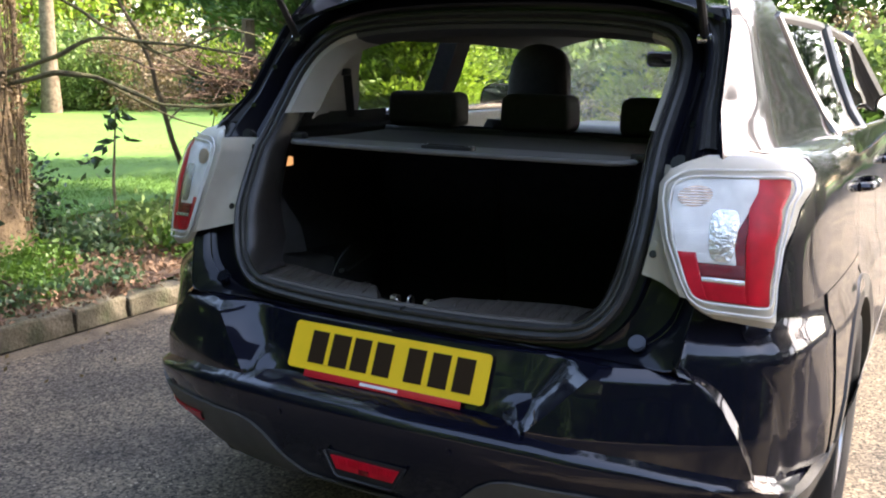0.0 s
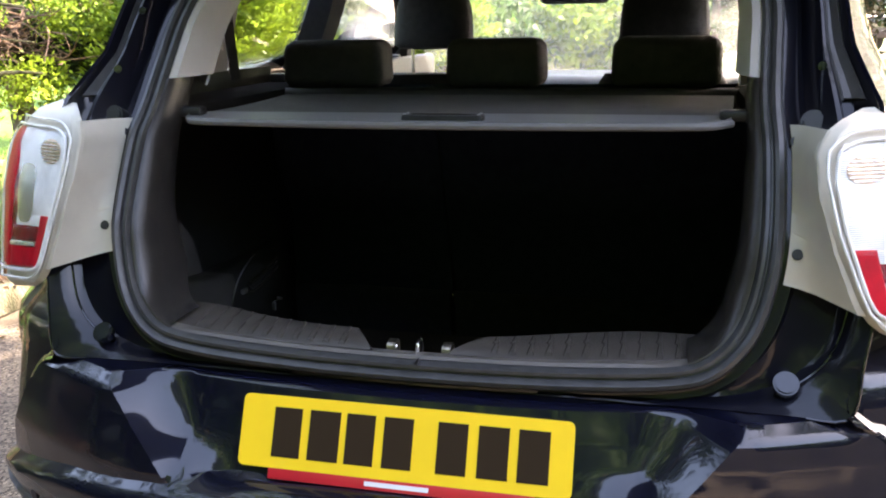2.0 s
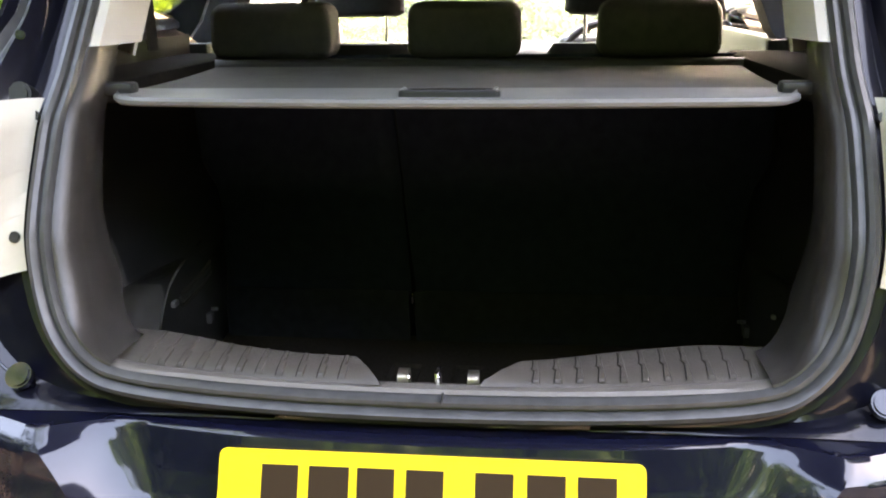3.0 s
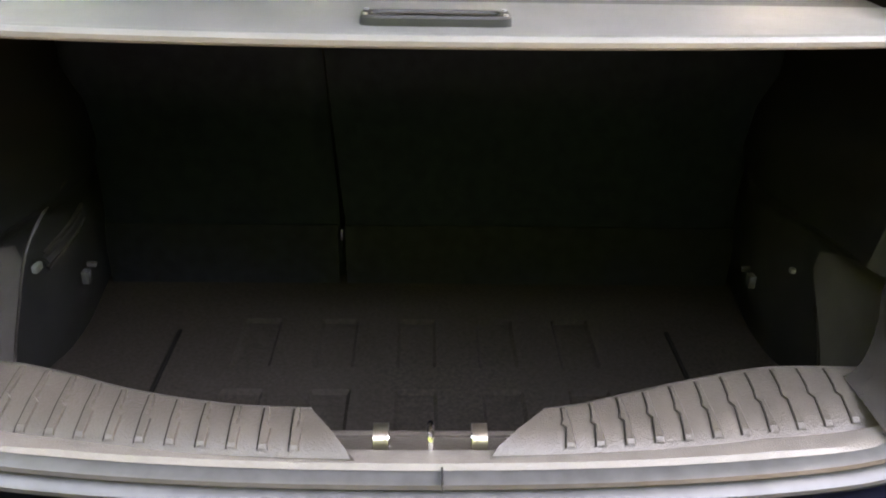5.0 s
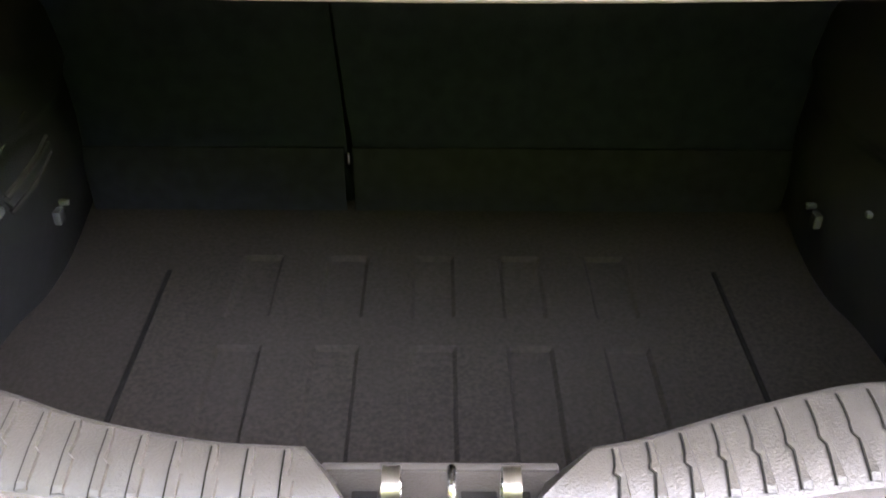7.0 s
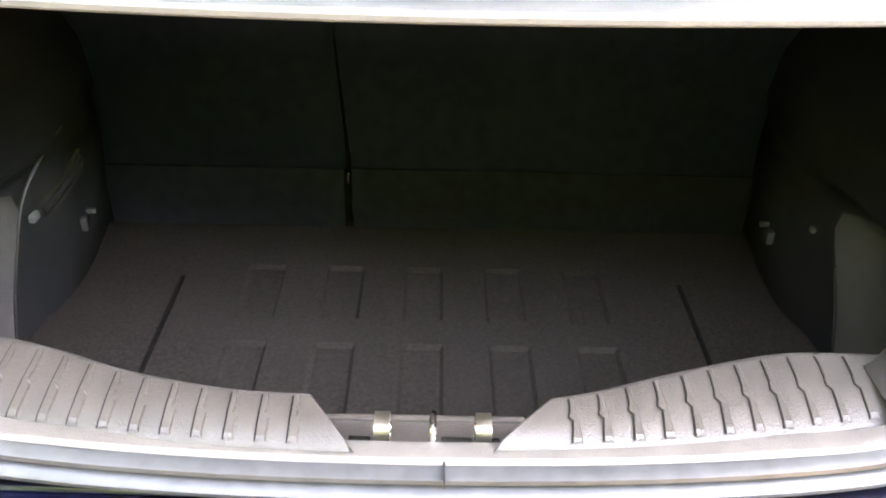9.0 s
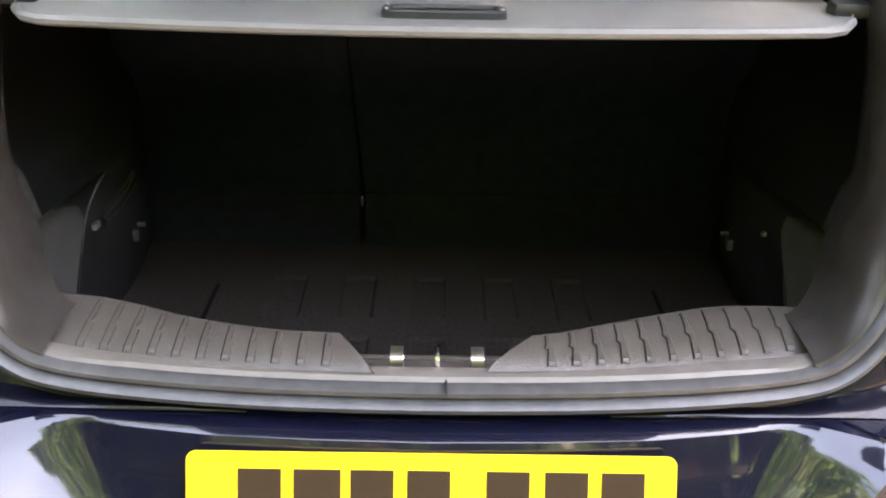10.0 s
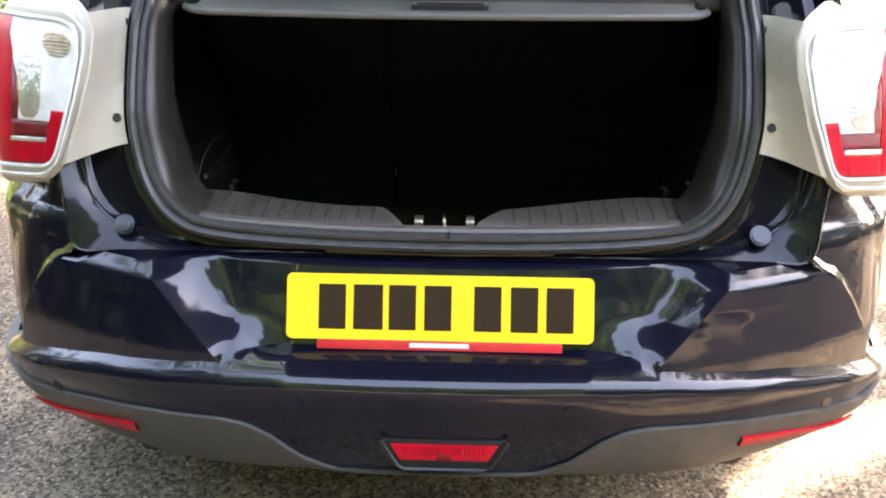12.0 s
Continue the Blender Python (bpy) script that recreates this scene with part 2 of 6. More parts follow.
def grid(rows, closed=False, ring=False):
    """A bmesh sheet through rows of points."""
    bm = bmesh.new()
    vs = [[bm.verts.new(p) for p in row] for row in rows]
    n = len(vs)
    for i in range(n if ring else n - 1):
        a, b = vs[i], vs[(i + 1) % n]
        m = len(a)
        for j in range(m if closed else m - 1):
            k = (j + 1) % m
            bm.faces.new((a[j], a[k], b[k], b[j]))
    bmesh.ops.recalc_face_normals(bm, faces=bm.faces)
    return bm


def thick(bm, d):
    """Gives a sheet depth d along its normals."""
    bm.normal_update()
    bmesh.ops.solidify(bm, geom=bm.faces[:], thickness=d)
    return bm


def box(sx, sy, sz, at=(0, 0, 0), bevel=0.0, turn=None, seg=2):
    bm = bmesh.new()
    bmesh.ops.create_cube(bm, size=1)
    bmesh.ops.scale(bm, vec=(sx, sy, sz), verts=bm.verts)
    if bevel:
        bmesh.ops.bevel(bm, geom=bm.edges[:], offset=bevel, segments=seg, affect="EDGES", profile=0.5)
    if turn is not None:
        bmesh.ops.transform(bm, matrix=turn, verts=bm.verts)
    bmesh.ops.translate(bm, vec=at, verts=bm.verts)
    return bm


def cyl(r, h, at=(0, 0, 0), axis=(0, 0, 1), n=24, r2=None, bevel=0.0):
    bm = bmesh.new()
    bmesh.ops.create_cone(bm, cap_ends=True, segments=n, radius1=r, radius2=r if r2 is None else r2, depth=h)
    if bevel:
        rim = [e for e in bm.edges if abs(e.verts[0].co.z - e.verts[1].co.z) < 1e-6]
        bmesh.ops.bevel(bm, geom=rim, offset=bevel, segments=2, affect="EDGES")
    q = Vector((0, 0, 1)).rotation_difference(Vector(axis)).to_matrix().to_4x4()
    bmesh.ops.transform(bm, matrix=Matrix.Translation(at) @ q, verts=bm.verts)
    return bm


def join(*bms):
    out = bms[0]
    for b in bms[1:]:
        me = bpy.data.meshes.new("tmp")
        b.to_mesh(me)
        b.free()
        out.from_mesh(me)
        bpy.data.meshes.remove(me)
    return out


def tube(pts, r, n=8, caps=True):
    """A round bar along points; r a number or one per point."""
    pts = [Vector(p) for p in pts]
    rs = r if isinstance(r, (list, tuple)) else [r] * len(pts)
    rows = []
    up = Vector((0.3, 0.2, 1)).normalized()
    for i, p in enumerate(pts):
        d = (pts[min(i + 1, len(pts) - 1)] - pts[max(i - 1, 0)]).normalized()
        if abs(d.dot(up)) > 0.97:
            up = Vector((1, 0.2, 0)).normalized()
        a = d.cross(up).normalized()
        b = d.cross(a)
        rows.append([p + (a * math.cos(k * math.tau / n) + b * math.sin(k * math.tau / n)) * rs[i] for k in range(n)])
    bm = grid(rows, closed=True)
    if caps:
        bm.verts.ensure_lookup_table()
        bm.faces.new([bm.verts[k] for k in range(n)])
        bm.faces.new([bm.verts[len(bm.verts) - n + k] for k in range(n)])
        bmesh.ops.recalc_face_normals(bm, faces=bm.faces)
    return bm


def spline(pts, n):
    """n points along a smooth curve through pts (uneven spacing kept)."""
    pts = [Vector(p) for p in pts]
    out = []
    for i in range(n):
        u = i / (n - 1) * (len(pts) - 1)
        k = min(int(u), len(pts) - 2)
        f = u - k
        p0, p1, p2, p3 = pts[max(k - 1, 0)], pts[k], pts[k + 1], pts[min(k + 2, len(pts) - 1)]
        out.append(0.5 * ((2 * p1) + (p2 - p0) * f + (2 * p0 - 5 * p1 + 4 * p2 - p3) * f * f + (3 * p1 - p0 - 3 * p2 + p3) * f ** 3))
    return out


def lerp_table(z, zs, vs):
    return float(np.interp(z, zs, vs))


def slab(outline, z0, z1, bevel=0.0):
    """A flat plate with the given plan outline."""
    bm = bmesh.new()
    f = bm.faces.new([bm.verts.new((x, y, z0)) for x, y in outline])
    ext = bmesh.ops.extrude_face_region(bm, geom=[f])
    bmesh.ops.translate(bm, vec=(0, 0, z1 - z0), verts=[v for v in ext["geom"] if isinstance(v, bmesh.types.BMVert)])
    bmesh.ops.recalc_face_normals(bm, faces=bm.faces)
    if bevel:
        bmesh.ops.bevel(bm, geom=bm.edges[:], offset=bevel, segments=2, affect="EDGES")
    return bm


# ---- the car's outer form ----
# plan curve of the skin from the middle of the rear round the corner and along the flank
PLAN_A = [0.0, 0.14, 0.276, 0.39, 0.497, 0.585, 0.663, 0.722, 0.773, 0.82, 0.862, 0.898, 0.928, 0.950, 0.967, 0.977, 0.984, 0.993, 1.0, 1.0]
PLAN_B = [0.0, 0.003, 0.010, 0.025, 0.045, 0.070, 0.100, 0.124, 0.148, 0.171, 0.195, 0.222, 0.256, 0.300, 0.36, 0.43, 0.51, 0.66, 0.88, 3.4]
HW_Z = [0.25, 0.36, 0.45, 0.53, 0.62, 0.718, 0.75, 0.85, 0.95, 1.03, 1.075, 1.105, 1.25, 1.40, 1.48]
HW = [0.865, 0.90, 0.915, 0.917, 0.912, 0.903, 0.886, 0.874, 0.866, 0.854, 0.828, 0.768, 0.704, 0.654, 0.618]
YR = [0.00, -0.055, -0.083, -0.083, -0.062, -0.046, -0.026, -0.012, 0.008, 0.035, 0.048, 0.070, 0.150, 0.230, 0.30]


def skin(s, z, inset=0.0, side=1):
    """A point of the skin at plan place s (0 rear middle, 18 flank) and height z."""
    hw, yr = lerp_table(z, HW_Z, HW), lerp_table(z, HW_Z, YR)
    k = range(len(PLAN_A))
    x, y = hw * lerp_table(s, k, PLAN_A), yr + lerp_table(s, k, PLAN_B)
    if inset:
        e = 0.25
        dx = hw * (lerp_table(s + e, k, PLAN_A) - lerp_table(s - e, k, PLAN_A))
        dy = lerp_table(s + e, k, PLAN_B) - lerp_table(s - e, k, PLAN_B)
        n = math.hypot(dx, dy) or 1
        if s <= 0:
            dx, dy, n = 1, 0, 1
        x, y = x - dy / n * inset, y + dx / n * inset
    x *= 1 + 0.035 * max(0.0, min(1.0, (z - 1.04) / 0.1)) * max(0.0, min(1.0, (y - 0.8) / 0.8))
    return (side * x, y, z)


def s_at_x(x, z):
    hw = lerp_table(z, HW_Z, HW)
    return float(np.interp(min(x / hw, 0.9999), PLAN_A[:-1], range(len(PLAN_A) - 1)))


def s_at_y(y, z):
    yr = lerp_table(z, HW_Z, YR)
    return float(np.interp(y - yr, PLAN_B, range(len(PLAN_B))))


GATE_Z = [0.30, 0.69, 0.729, 0.86, 0.893, 1.044, 1.122, 1.25, 1.32, 1.40, 1.5]
GATE_Y = [0.03, 0.084, 0.088, 0.122, 0.13, 0.208, 0.275, 0.39, 0.457, 0.535, 0.62]


def gate(x, z):
    """Depth of the tailgate opening's rim."""
    return lerp_table(z, GATE_Z, GATE_Y) + 0.1 * x * x


HALF = [(0, 0.690), (0.16, 0.691), (0.30, 0.695), (0.40, 0.703), (0.455, 0.720), (0.502, 0.765), (0.528, 0.828), (0.541, 0.92), (0.541, 1.03),
        (0.536, 1.10), (0.538, 1.17), (0.540, 1.24), (0.527, 1.31), (0.48, 1.362), (0.38, 1.388), (0.20, 1.402), (0, 1.405)]
NRING = 132
_half = spline([(x, 0, z) for x, z in HALF], NRING // 2 + 1)
RIM = [(p.x, p.z) for p in _half] + [(-p.x, p.z) for p in reversed(_half[1:-1])]


def rim_point(i, o, dy):
    """Ring point i moved o into the opening and dy forward."""
    n = len(RIM)
    (ax, az), (bx, bz) = RIM[(i - 2) % n], RIM[(i + 2) % n]
    tx, tz = bx - ax, bz - az
    q = math.hypot(tx, tz)
    x, z = RIM[i % n]
    return (x - tz / q * o, gate(x, z) + dy, z + tx / q * o)


def rim_strip(profile, first=0, last=None):
    last = len(RIM) if last is None else last
    whole = last - first >= len(RIM)
    idx = range(first, last if whole else last + 1)
    return grid([[rim_point(i, o, dy) for o, dy in profile] for i in idx], ring=whole)


car = empty("car", "navy blue compact SUV parked on the drive with its tailgate up", "car")

# rim flange, rubber seal, inner lining
part("aperture_flange", rim_strip([(-0.022, 0.012), (-0.012, 0.016), (0.0, 0.014), (0.006, 0.02)]), JAMB, car)
part("tailgate_seal", rim_strip([(-0.004, 0.018), (-0.003, 0.0), (0.002, -0.010), (0.009, -0.013), (0.014, -0.008), (0.016, 0.0), (0.019, 0.001),
                                 (0.021, -0.006), (0.026, -0.006), (0.030, 0.002), (0.031, 0.02)]), RUBBER, car, "black double-lipped rubber seal")
NQ = NRING // 2
lo = next(i for i in range(NQ) if RIM[i][1] > 1.122)      # where the pale upper lining begins
FIRST = next(i for i in range(NQ) if RIM[i][0] > 0.425)


def lining_row(i):
    """The plastic lining behind the seal, deeper towards the bottom corners, then turning back to the wall."""
    z = RIM[i % len(RIM)][1]
    d = lerp_table(z, [0.71, 0.74, 0.78, 0.85, 0.95, 1.05, 1.13], [0.105, 0.125, 0.150, 0.135, 0.11, 0.095, 0.085])
    k = lerp_table(z, [0.72, 0.80, 0.95, 1.13], [0.2, 1.0, 1.0, 0.55])
    prof = [(0.029, 0.008), (0.031, 0.003), (0.034, 0.004), (0.034 + 0.006 * k, 0.009), (0.034 + 0.013 * k, 0.020), (0.034 + 0.018 * k, 0.038), (0.034 + 0.020 * k, 0.06),
            (0.034 + 0.019 * k, 0.06 + 0.5 * (d - 0.06)), (0.034 + 0.012 * k, d), (0.028, d + 0.006), (0.010, d + 0.012)]
    return [rim_point(i, o, dy) for o, dy in prof]


part("side_lining", grid([lining_row(i) for i in range(FIRST, lo + 1)]), TRIM, car, "charcoal plastic boot side lining")
part("side_lining", grid([lining_row(i) for i in range(len(RIM) - lo, len(RIM) - FIRST + 1)]), TRIM, car, "charcoal plastic boot side lining")
UPPER = [(0.029, 0.010), (0.034, 0.006), (0.045, 0.012), (0.055, 0.05), (0.06, 0.12)]
hi = next(i for i in range(lo, NQ) if RIM[i][0] < 0.44)      # where the header trim begins
part("upper_lining", rim_strip(UPPER, lo, hi), PALE_TRIM, car, "pale grey upper pillar lining")
part("upper_lining", rim_strip(UPPER, len(RIM) - hi, len(RIM) - lo), PALE_TRIM, car, "pale grey upper pillar lining")
part("header_lining", rim_strip(UPPER, hi, len(RIM) - hi), HEADLINER, car, "dark grey header lining")

# sill: front strip under the seal
rows = []
for i in range(-FIRST - 2, FIRST + 3):
    f = min(1.0, (FIRST + 2 - abs(i)) / 7)
    rows.append([rim_point(i, 0.0285 + (o - 0.0285) * f, dy) for o, dy in ((0.029, 0.012), (0.032, 0.006), (0.0365, 0.010), (0.037, 0.022), (0.034, 0.032))])
part("sill_trim", grid(rows), SILL, car)

for sd in (-1, 1):
    # scuff pads with their cross ribs
    if sd < 0:
        edge = [(0.102, 0.152), (0.135, 0.154), (0.172, 0.157), (0.231, 0.169), (0.286, 0.185), (0.334, 0.205), (0.365, 0.216), (0.395, 0.225), (0.43, 0.230), (0.465, 0.228), (0.505, 0.215)]
        fy0, fk = 0.0965, 0.20
    else:
        edge = [(0.114, 0.152), (0.145, 0.159), (0.179, 0.171), (0.236, 0.192), (0.294, 0.211), (0.335, 0.222), (0.369, 0.226), (0.408, 0.226), (0.43, 0.225), (0.465, 0.220), (0.505, 0.208)]
        fy0, fk = 0.101, 0.245
    back = spline([(x, y, 0) for x, y in edge], 33)
    front = [Vector((0.062 + (p.x - back[0].x) * (0.445 / (0.505 - back[0].x)), 0, 0)) for p in back]
    rows = []
    for f, b in zip(front, back):
        f.y = fy0 + fk * f.x * f.x
        m = f.lerp(b, 0.12)
        rise = 7.0 * max(0.0, b.x - 0.43) ** 2
        rows.append([(sd * f.x, f.y, 0.7285 + rise), (sd * m.x, m.y, 0.735 + rise), (sd * (f.x + b.x) / 2, (f.y + b.y) / 2, 0.741 + rise), (sd * (f.x * 0.06 + b.x * 0.94), f.y * 0.06 + b.y * 0.94, 0.7438 + rise),
                     (sd * b.x, b.y, 0.7435 + rise), (sd * b.x, b.y + 0.004, 0.7415 + rise), (sd * b.x, b.y + 0.006, 0.735 + rise), (sd * b.x, b.y + 0.008, 0.60), (sd * b.x, b.y + 0.008, 0.43)])
    e0 = [(sd * 0.058, 0.098, 0.7265), (sd * 0.062, 0.108, 0.7235), (sd * 0.070, 0.124, 0.7180), (sd * 0.078, 0.142, 0.7120),
          (sd * 0.080, 0.148, 0.710), (sd * 0.080, 0.152, 0.706), (sd * 0.08, 0.154, 0.70), (sd * 0.08, 0.156, 0.60), (sd * 0.08, 0.156, 0.43)]
    e1 = [tuple(0.5 * (u + v) for u, v in zip(p, q)) for p, q in zip(e0, rows[0])]
    pad = part("scuff_pad", grid([e0, e1] + rows), PAD, car, "grey ribbed plastic sill pad")
    us = [0.06, 0.12, 0.30, 0.44, 0.50, 0.56, 0.62, 0.80, 0.94]
    kink = [0.0, 0.0, 0.0008, 0.0014, -0.0012, -0.0008, 0.0, 0.0004, 0.0]
    hz = [lerp_table(u, [0, 0.12, 0.5, 0.94, 1], [0.7295, 0.735, 0.741, 0.7438, 0.7435]) for u in us]
    for k in range(11):
        rx = 0.116 + 0.0275 * k if sd < 0 else 0.128 + 0.0272 * k
        y1 = float(np.interp(rx, [p.x for p in back], [p.y for p in back]))
        y0 = fy0 + fk * rx * rx
        rise = 7.0 * max(0.0, rx - 0.43) ** 2
        groove, rib = [], []
        for u, q, h in zip(us, kink, hz):
            y, w = y0 + (y1 - y0) * u, 0.0098 - 0.0045 * u
            left, right = sd * rx + (q * 1.5 if sd > 0 else 0.0), sd * rx + w + (q * 1.5 if sd < 0 else 0.0)
            h += rise
            # flat near-black strip on the pad paints the shade beside each rib
            groove.append([(left - 0.0009, y, h + 0.0006), (left + 0.0005, y, h + 0.0006)])
            rib.append([(left + 0.0004, y, h - 0.0002), (left + 0.0010, y, h + (0.0026 if sd < 0 else 0.0016)), (right - 0.0013, y, h + (0.0024 if sd < 0 else 0.0018)), (right, y, h - 0.0002)])
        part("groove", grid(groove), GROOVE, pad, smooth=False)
        part("rib", grid(rib), PAD, pad, smooth=False)
# middle of the sill with latch and hooks
part("latch_plate", join(box(0.19, 0.084, 0.012, (0, 0.138, 0.688), 0.003), box(0.19, 0.008, 0.27, (0, 0.178, 0.562), 0.002)), PAD, car)
# thin darker slabs put the soft shading beside the guide straps into colour
for px, pw in ((-0.059, 0.020), (0.030, 0.028), (0.066, 0.008)):
    part("latch_shade", box(pw, 0.022, 0.003, (px, 0.142, 0.6945), 0.001), TRIM, car)
part("sill_joint", box(0.0022, 0.05, 0.006, (0.018, 0.092, 0.7215), 0.0006), BLACK_PLASTIC, car)
part("striker", tube(spline([(0.008, 0.118, 0.690), (0.008, 0.119, 0.728), (0.008, 0.125, 0.736), (0.008, 0.138, 0.736), (0.008, 0.143, 0.728), (0.008, 0.143, 0.690)], 18), 0.0034), CHROME, car, "bright steel latch striker")
for hx in (-0.037, 0.053):
    loop = spline([(0, 0.121, 0.690), (0, 0.122, 0.722), (0, 0.126, 0.731), (0, 0.137, 0.734), (0, 0.147, 0.731), (0, 0.151, 0.722), (0, 0.151, 0.690)], 26)
    guide = part("latch_guide", thick(grid([[(hx + w, p.y, p.z) for w in (-0.0068, -0.0058, 0.0058, 0.0068)] for p in loop]), 0.0035), STEEL, car, "bent zinc-plated steel guide strap")
    inner = 1 if hx < 0 else -1
    part("guide_cheek", slab([(p.y, p.z) for p in loop], 0.0, 0.0016), STEEL, guide).matrix_basis = Matrix(((0, 0, 1, hx + inner * 0.0035), (1, 0, 0, 0), (0, 1, 0, 0), (0, 0, 0, 1)))
    part("guide_eye", tube([(hx + inner * 0.0064, 0.136 + 0.0062 * math.cos(a), 0.718 + 0.0085 * math.sin(a)) for a in np.linspace(0, math.tau, 25)], 0.0013, 6, caps=False), CHROME, guide)
part("latch_rod", tube([(-0.05, 0.113, 0.6965), (0.07, 0.113, 0.6965)], 0.0022, 6), SATIN, car)

# ---- boot ----
FLOOR_Z, SEAT_Y = 0.44, 1.0
# recessed channels in two rows, and two long panel joints
CHANNELS = [(-0.302 + 0.1325 * k, -0.243 + 0.1325 * k) for k in range(5)]
xs = sorted([-0.62, 0.62] + [x + d for pair in CHANNELS for x in pair for d in (-0.003, 0.003)])
ys = sorted([0.17, 0.26, 1.03] + [y + d for y in (0.625, 0.69, 0.84) for d in (-0.003, 0.003)])


def floor_height(x, y):
    inside = any(p + 0.002 < x < q - 0.002 for p, q in CHANNELS) and (y < 0.624 or 0.691 < y < 0.839)
    return FLOOR_Z - (0.007 if inside else 0.0)


part("boot_floor", join(grid([[(x, y, floor_height(x, y)) for x in xs] for y in ys]), box(1.24, 0.86, 0.02, (0, 0.60, FLOOR_Z - 0.022), 0.004)), CARPET, car, "charcoal carpeted boot floor with recessed channels", smooth=False)
for px, y0, y1 in ((-0.408, 0.24, 0.80), (0.42, 0.24, 0.80)):
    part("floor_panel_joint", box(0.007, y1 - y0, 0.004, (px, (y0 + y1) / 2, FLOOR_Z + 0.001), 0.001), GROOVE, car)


def smooth(t):
    t = max(0.0, min(1.0, t))
    return t * t * (3 - 2 * t)


TRIM_END_Z = [0.43, 0.45, 0.478, 0.536, 0.593, 0.645, 0.675, 0.700, 0.715, 0.76, 0.90, 1.12]
TRIM_END_Y = [0.585, 0.586, 0.589, 0.602, 0.622, 0.645, 0.640, 0.560, 0.505, 0.492, 0.440, 0.400]


def wall_x(y, z):
    """Half width of the boot between its side walls: a plastic rear panel, then a step in to the carpeted arch."""
    b = math.exp(-((z - 0.62) / 0.18) ** 2)
    end = lerp_table(z, TRIM_END_Z, TRIM_END_Y)
    step = 0.036 * smooth((y - end + 0.085) / 0.085) * (0.35 + 0.65 * smooth((z - 0.69) / 0.03))
    step += 0.010 * smooth((y - 0.66) / 0.08) * (1 - smooth((z - 0.69) / 0.03))
    x = 0.615 - math.exp(-((y - 0.80) / 0.17) ** 2) * b * 0.064 - 0.085 * max(0.0, (0.40 - y) / 0.20) ** 1.5 - step
    return x + 0.05 * max(0.0, min(1.0, (z - 0.80) / 0.10))


for sd in (-1, 1):
    panel, carpet = [], []
    for z in np.linspace(0.43, 1.12, 52):
        end = lerp_table(z, TRIM_END_Z, TRIM_END_Y)
        panel.append([(sd * wall_x(y, z), y, z) for y in np.linspace(max(0.20, gate(0.55, z) + 0.075), end, 22)])
        carpet.append([(sd * wall_x(y, z), y, z) for y in np.linspace(end, 1.02, 26)])
    part("boot_side_panel", grid(panel), SIDE_TRIM, car, "grey moulded plastic boot side panel")
    part("boot_side_wall", grid(carpet), DARK_TRIM, car, "dark carpeted boot side wall")
    part("boot_hook", join(box(0.012, 0.018, 0.022, (sd * 0.532, 0.755, 0.566), 0.003), box(0.016, 0.008, 0.008, (sd * 0.526, 0.770, 0.580), 0.002)), HOOK, car)


for sd in (-1, 1):
    edge_line = [(0.586, 0.45), (0.589, 0.478), (0.602, 0.536), (0.622, 0.593), (0.652, 0.656), (0.695, 0.702), (0.75, 0.73)]
    part("arch_trim_edge", tube(spline([(sd * (wall_x(y, z) - 0.002), y, z) for y, z in edge_line[:7 if sd < 0 else 4]], 22), 0.0024, 6), TRIM, car)
slot = [(0.682, 0.629), (0.71, 0.642), (0.74, 0.655), (0.775, 0.668)]
part("net_clip", tube([(-wall_x(y, z) + 0.004, y, z + 0.012) for y, z in slot], 0.0045, 6), TRIM, car)
part("net_clip", tube([(-wall_x(y, z) + 0.004, y, z - 0.012) for y, z in slot], 0.0045, 6), TRIM, car)
part("clip_pocket", tube([(-wall_x(y, z) + 0.002, y, z) for y, z in slot], 0.008, 6), BLACK_PLASTIC, car)
part("clip_tongue", box(0.010, 0.022, 0.012, (-wall_x(0.664, 0.627) + 0.004, 0.664, 0.627), 0.003), SATIN, car)
part("clip_tongue", box(0.008, 0.010, 0.008, (wall_x(0.677, 0.624) - 0.003, 0.677, 0.624), 0.002), SATIN, car)
part("boot_lamp", box(0.014, 0.034, 0.026, (-wall_x(0.484, 0.982) + 0.003, 0.484, 0.982), 0.004), BOOT_GLOW, car, "small lit boot lamp")


def seat_split(z):
    """Middle and half width of the slanting gap between the two seat backs."""
    return -0.139 - 0.060 * (z - 0.448), lerp_table(z, [0.44, 0.56, 0.62, 0.85], [0.0055, 0.0050, 0.0030, 0.0016])


def seat_panel(side):
    rows = []
    for u in np.linspace(0, 1, 18):
        z = 0.42 + 0.66 * u
        c, g = seat_split(z)
        x0, x1 = (-0.60, c - g) if side < 0 else (c + g, 0.60)
        row = []
        for w in np.linspace(0, 1, 22):
            edge = min(w, 1 - w, (1 - u) * 1.2, 0.06) / 0.06
            row.append((x0 + (x1 - x0) * w, SEAT_Y - 0.085 * u + 0.014 * (1 - edge) ** 2, z))
        rows.append(row)
    return thick(grid(rows), -0.08)


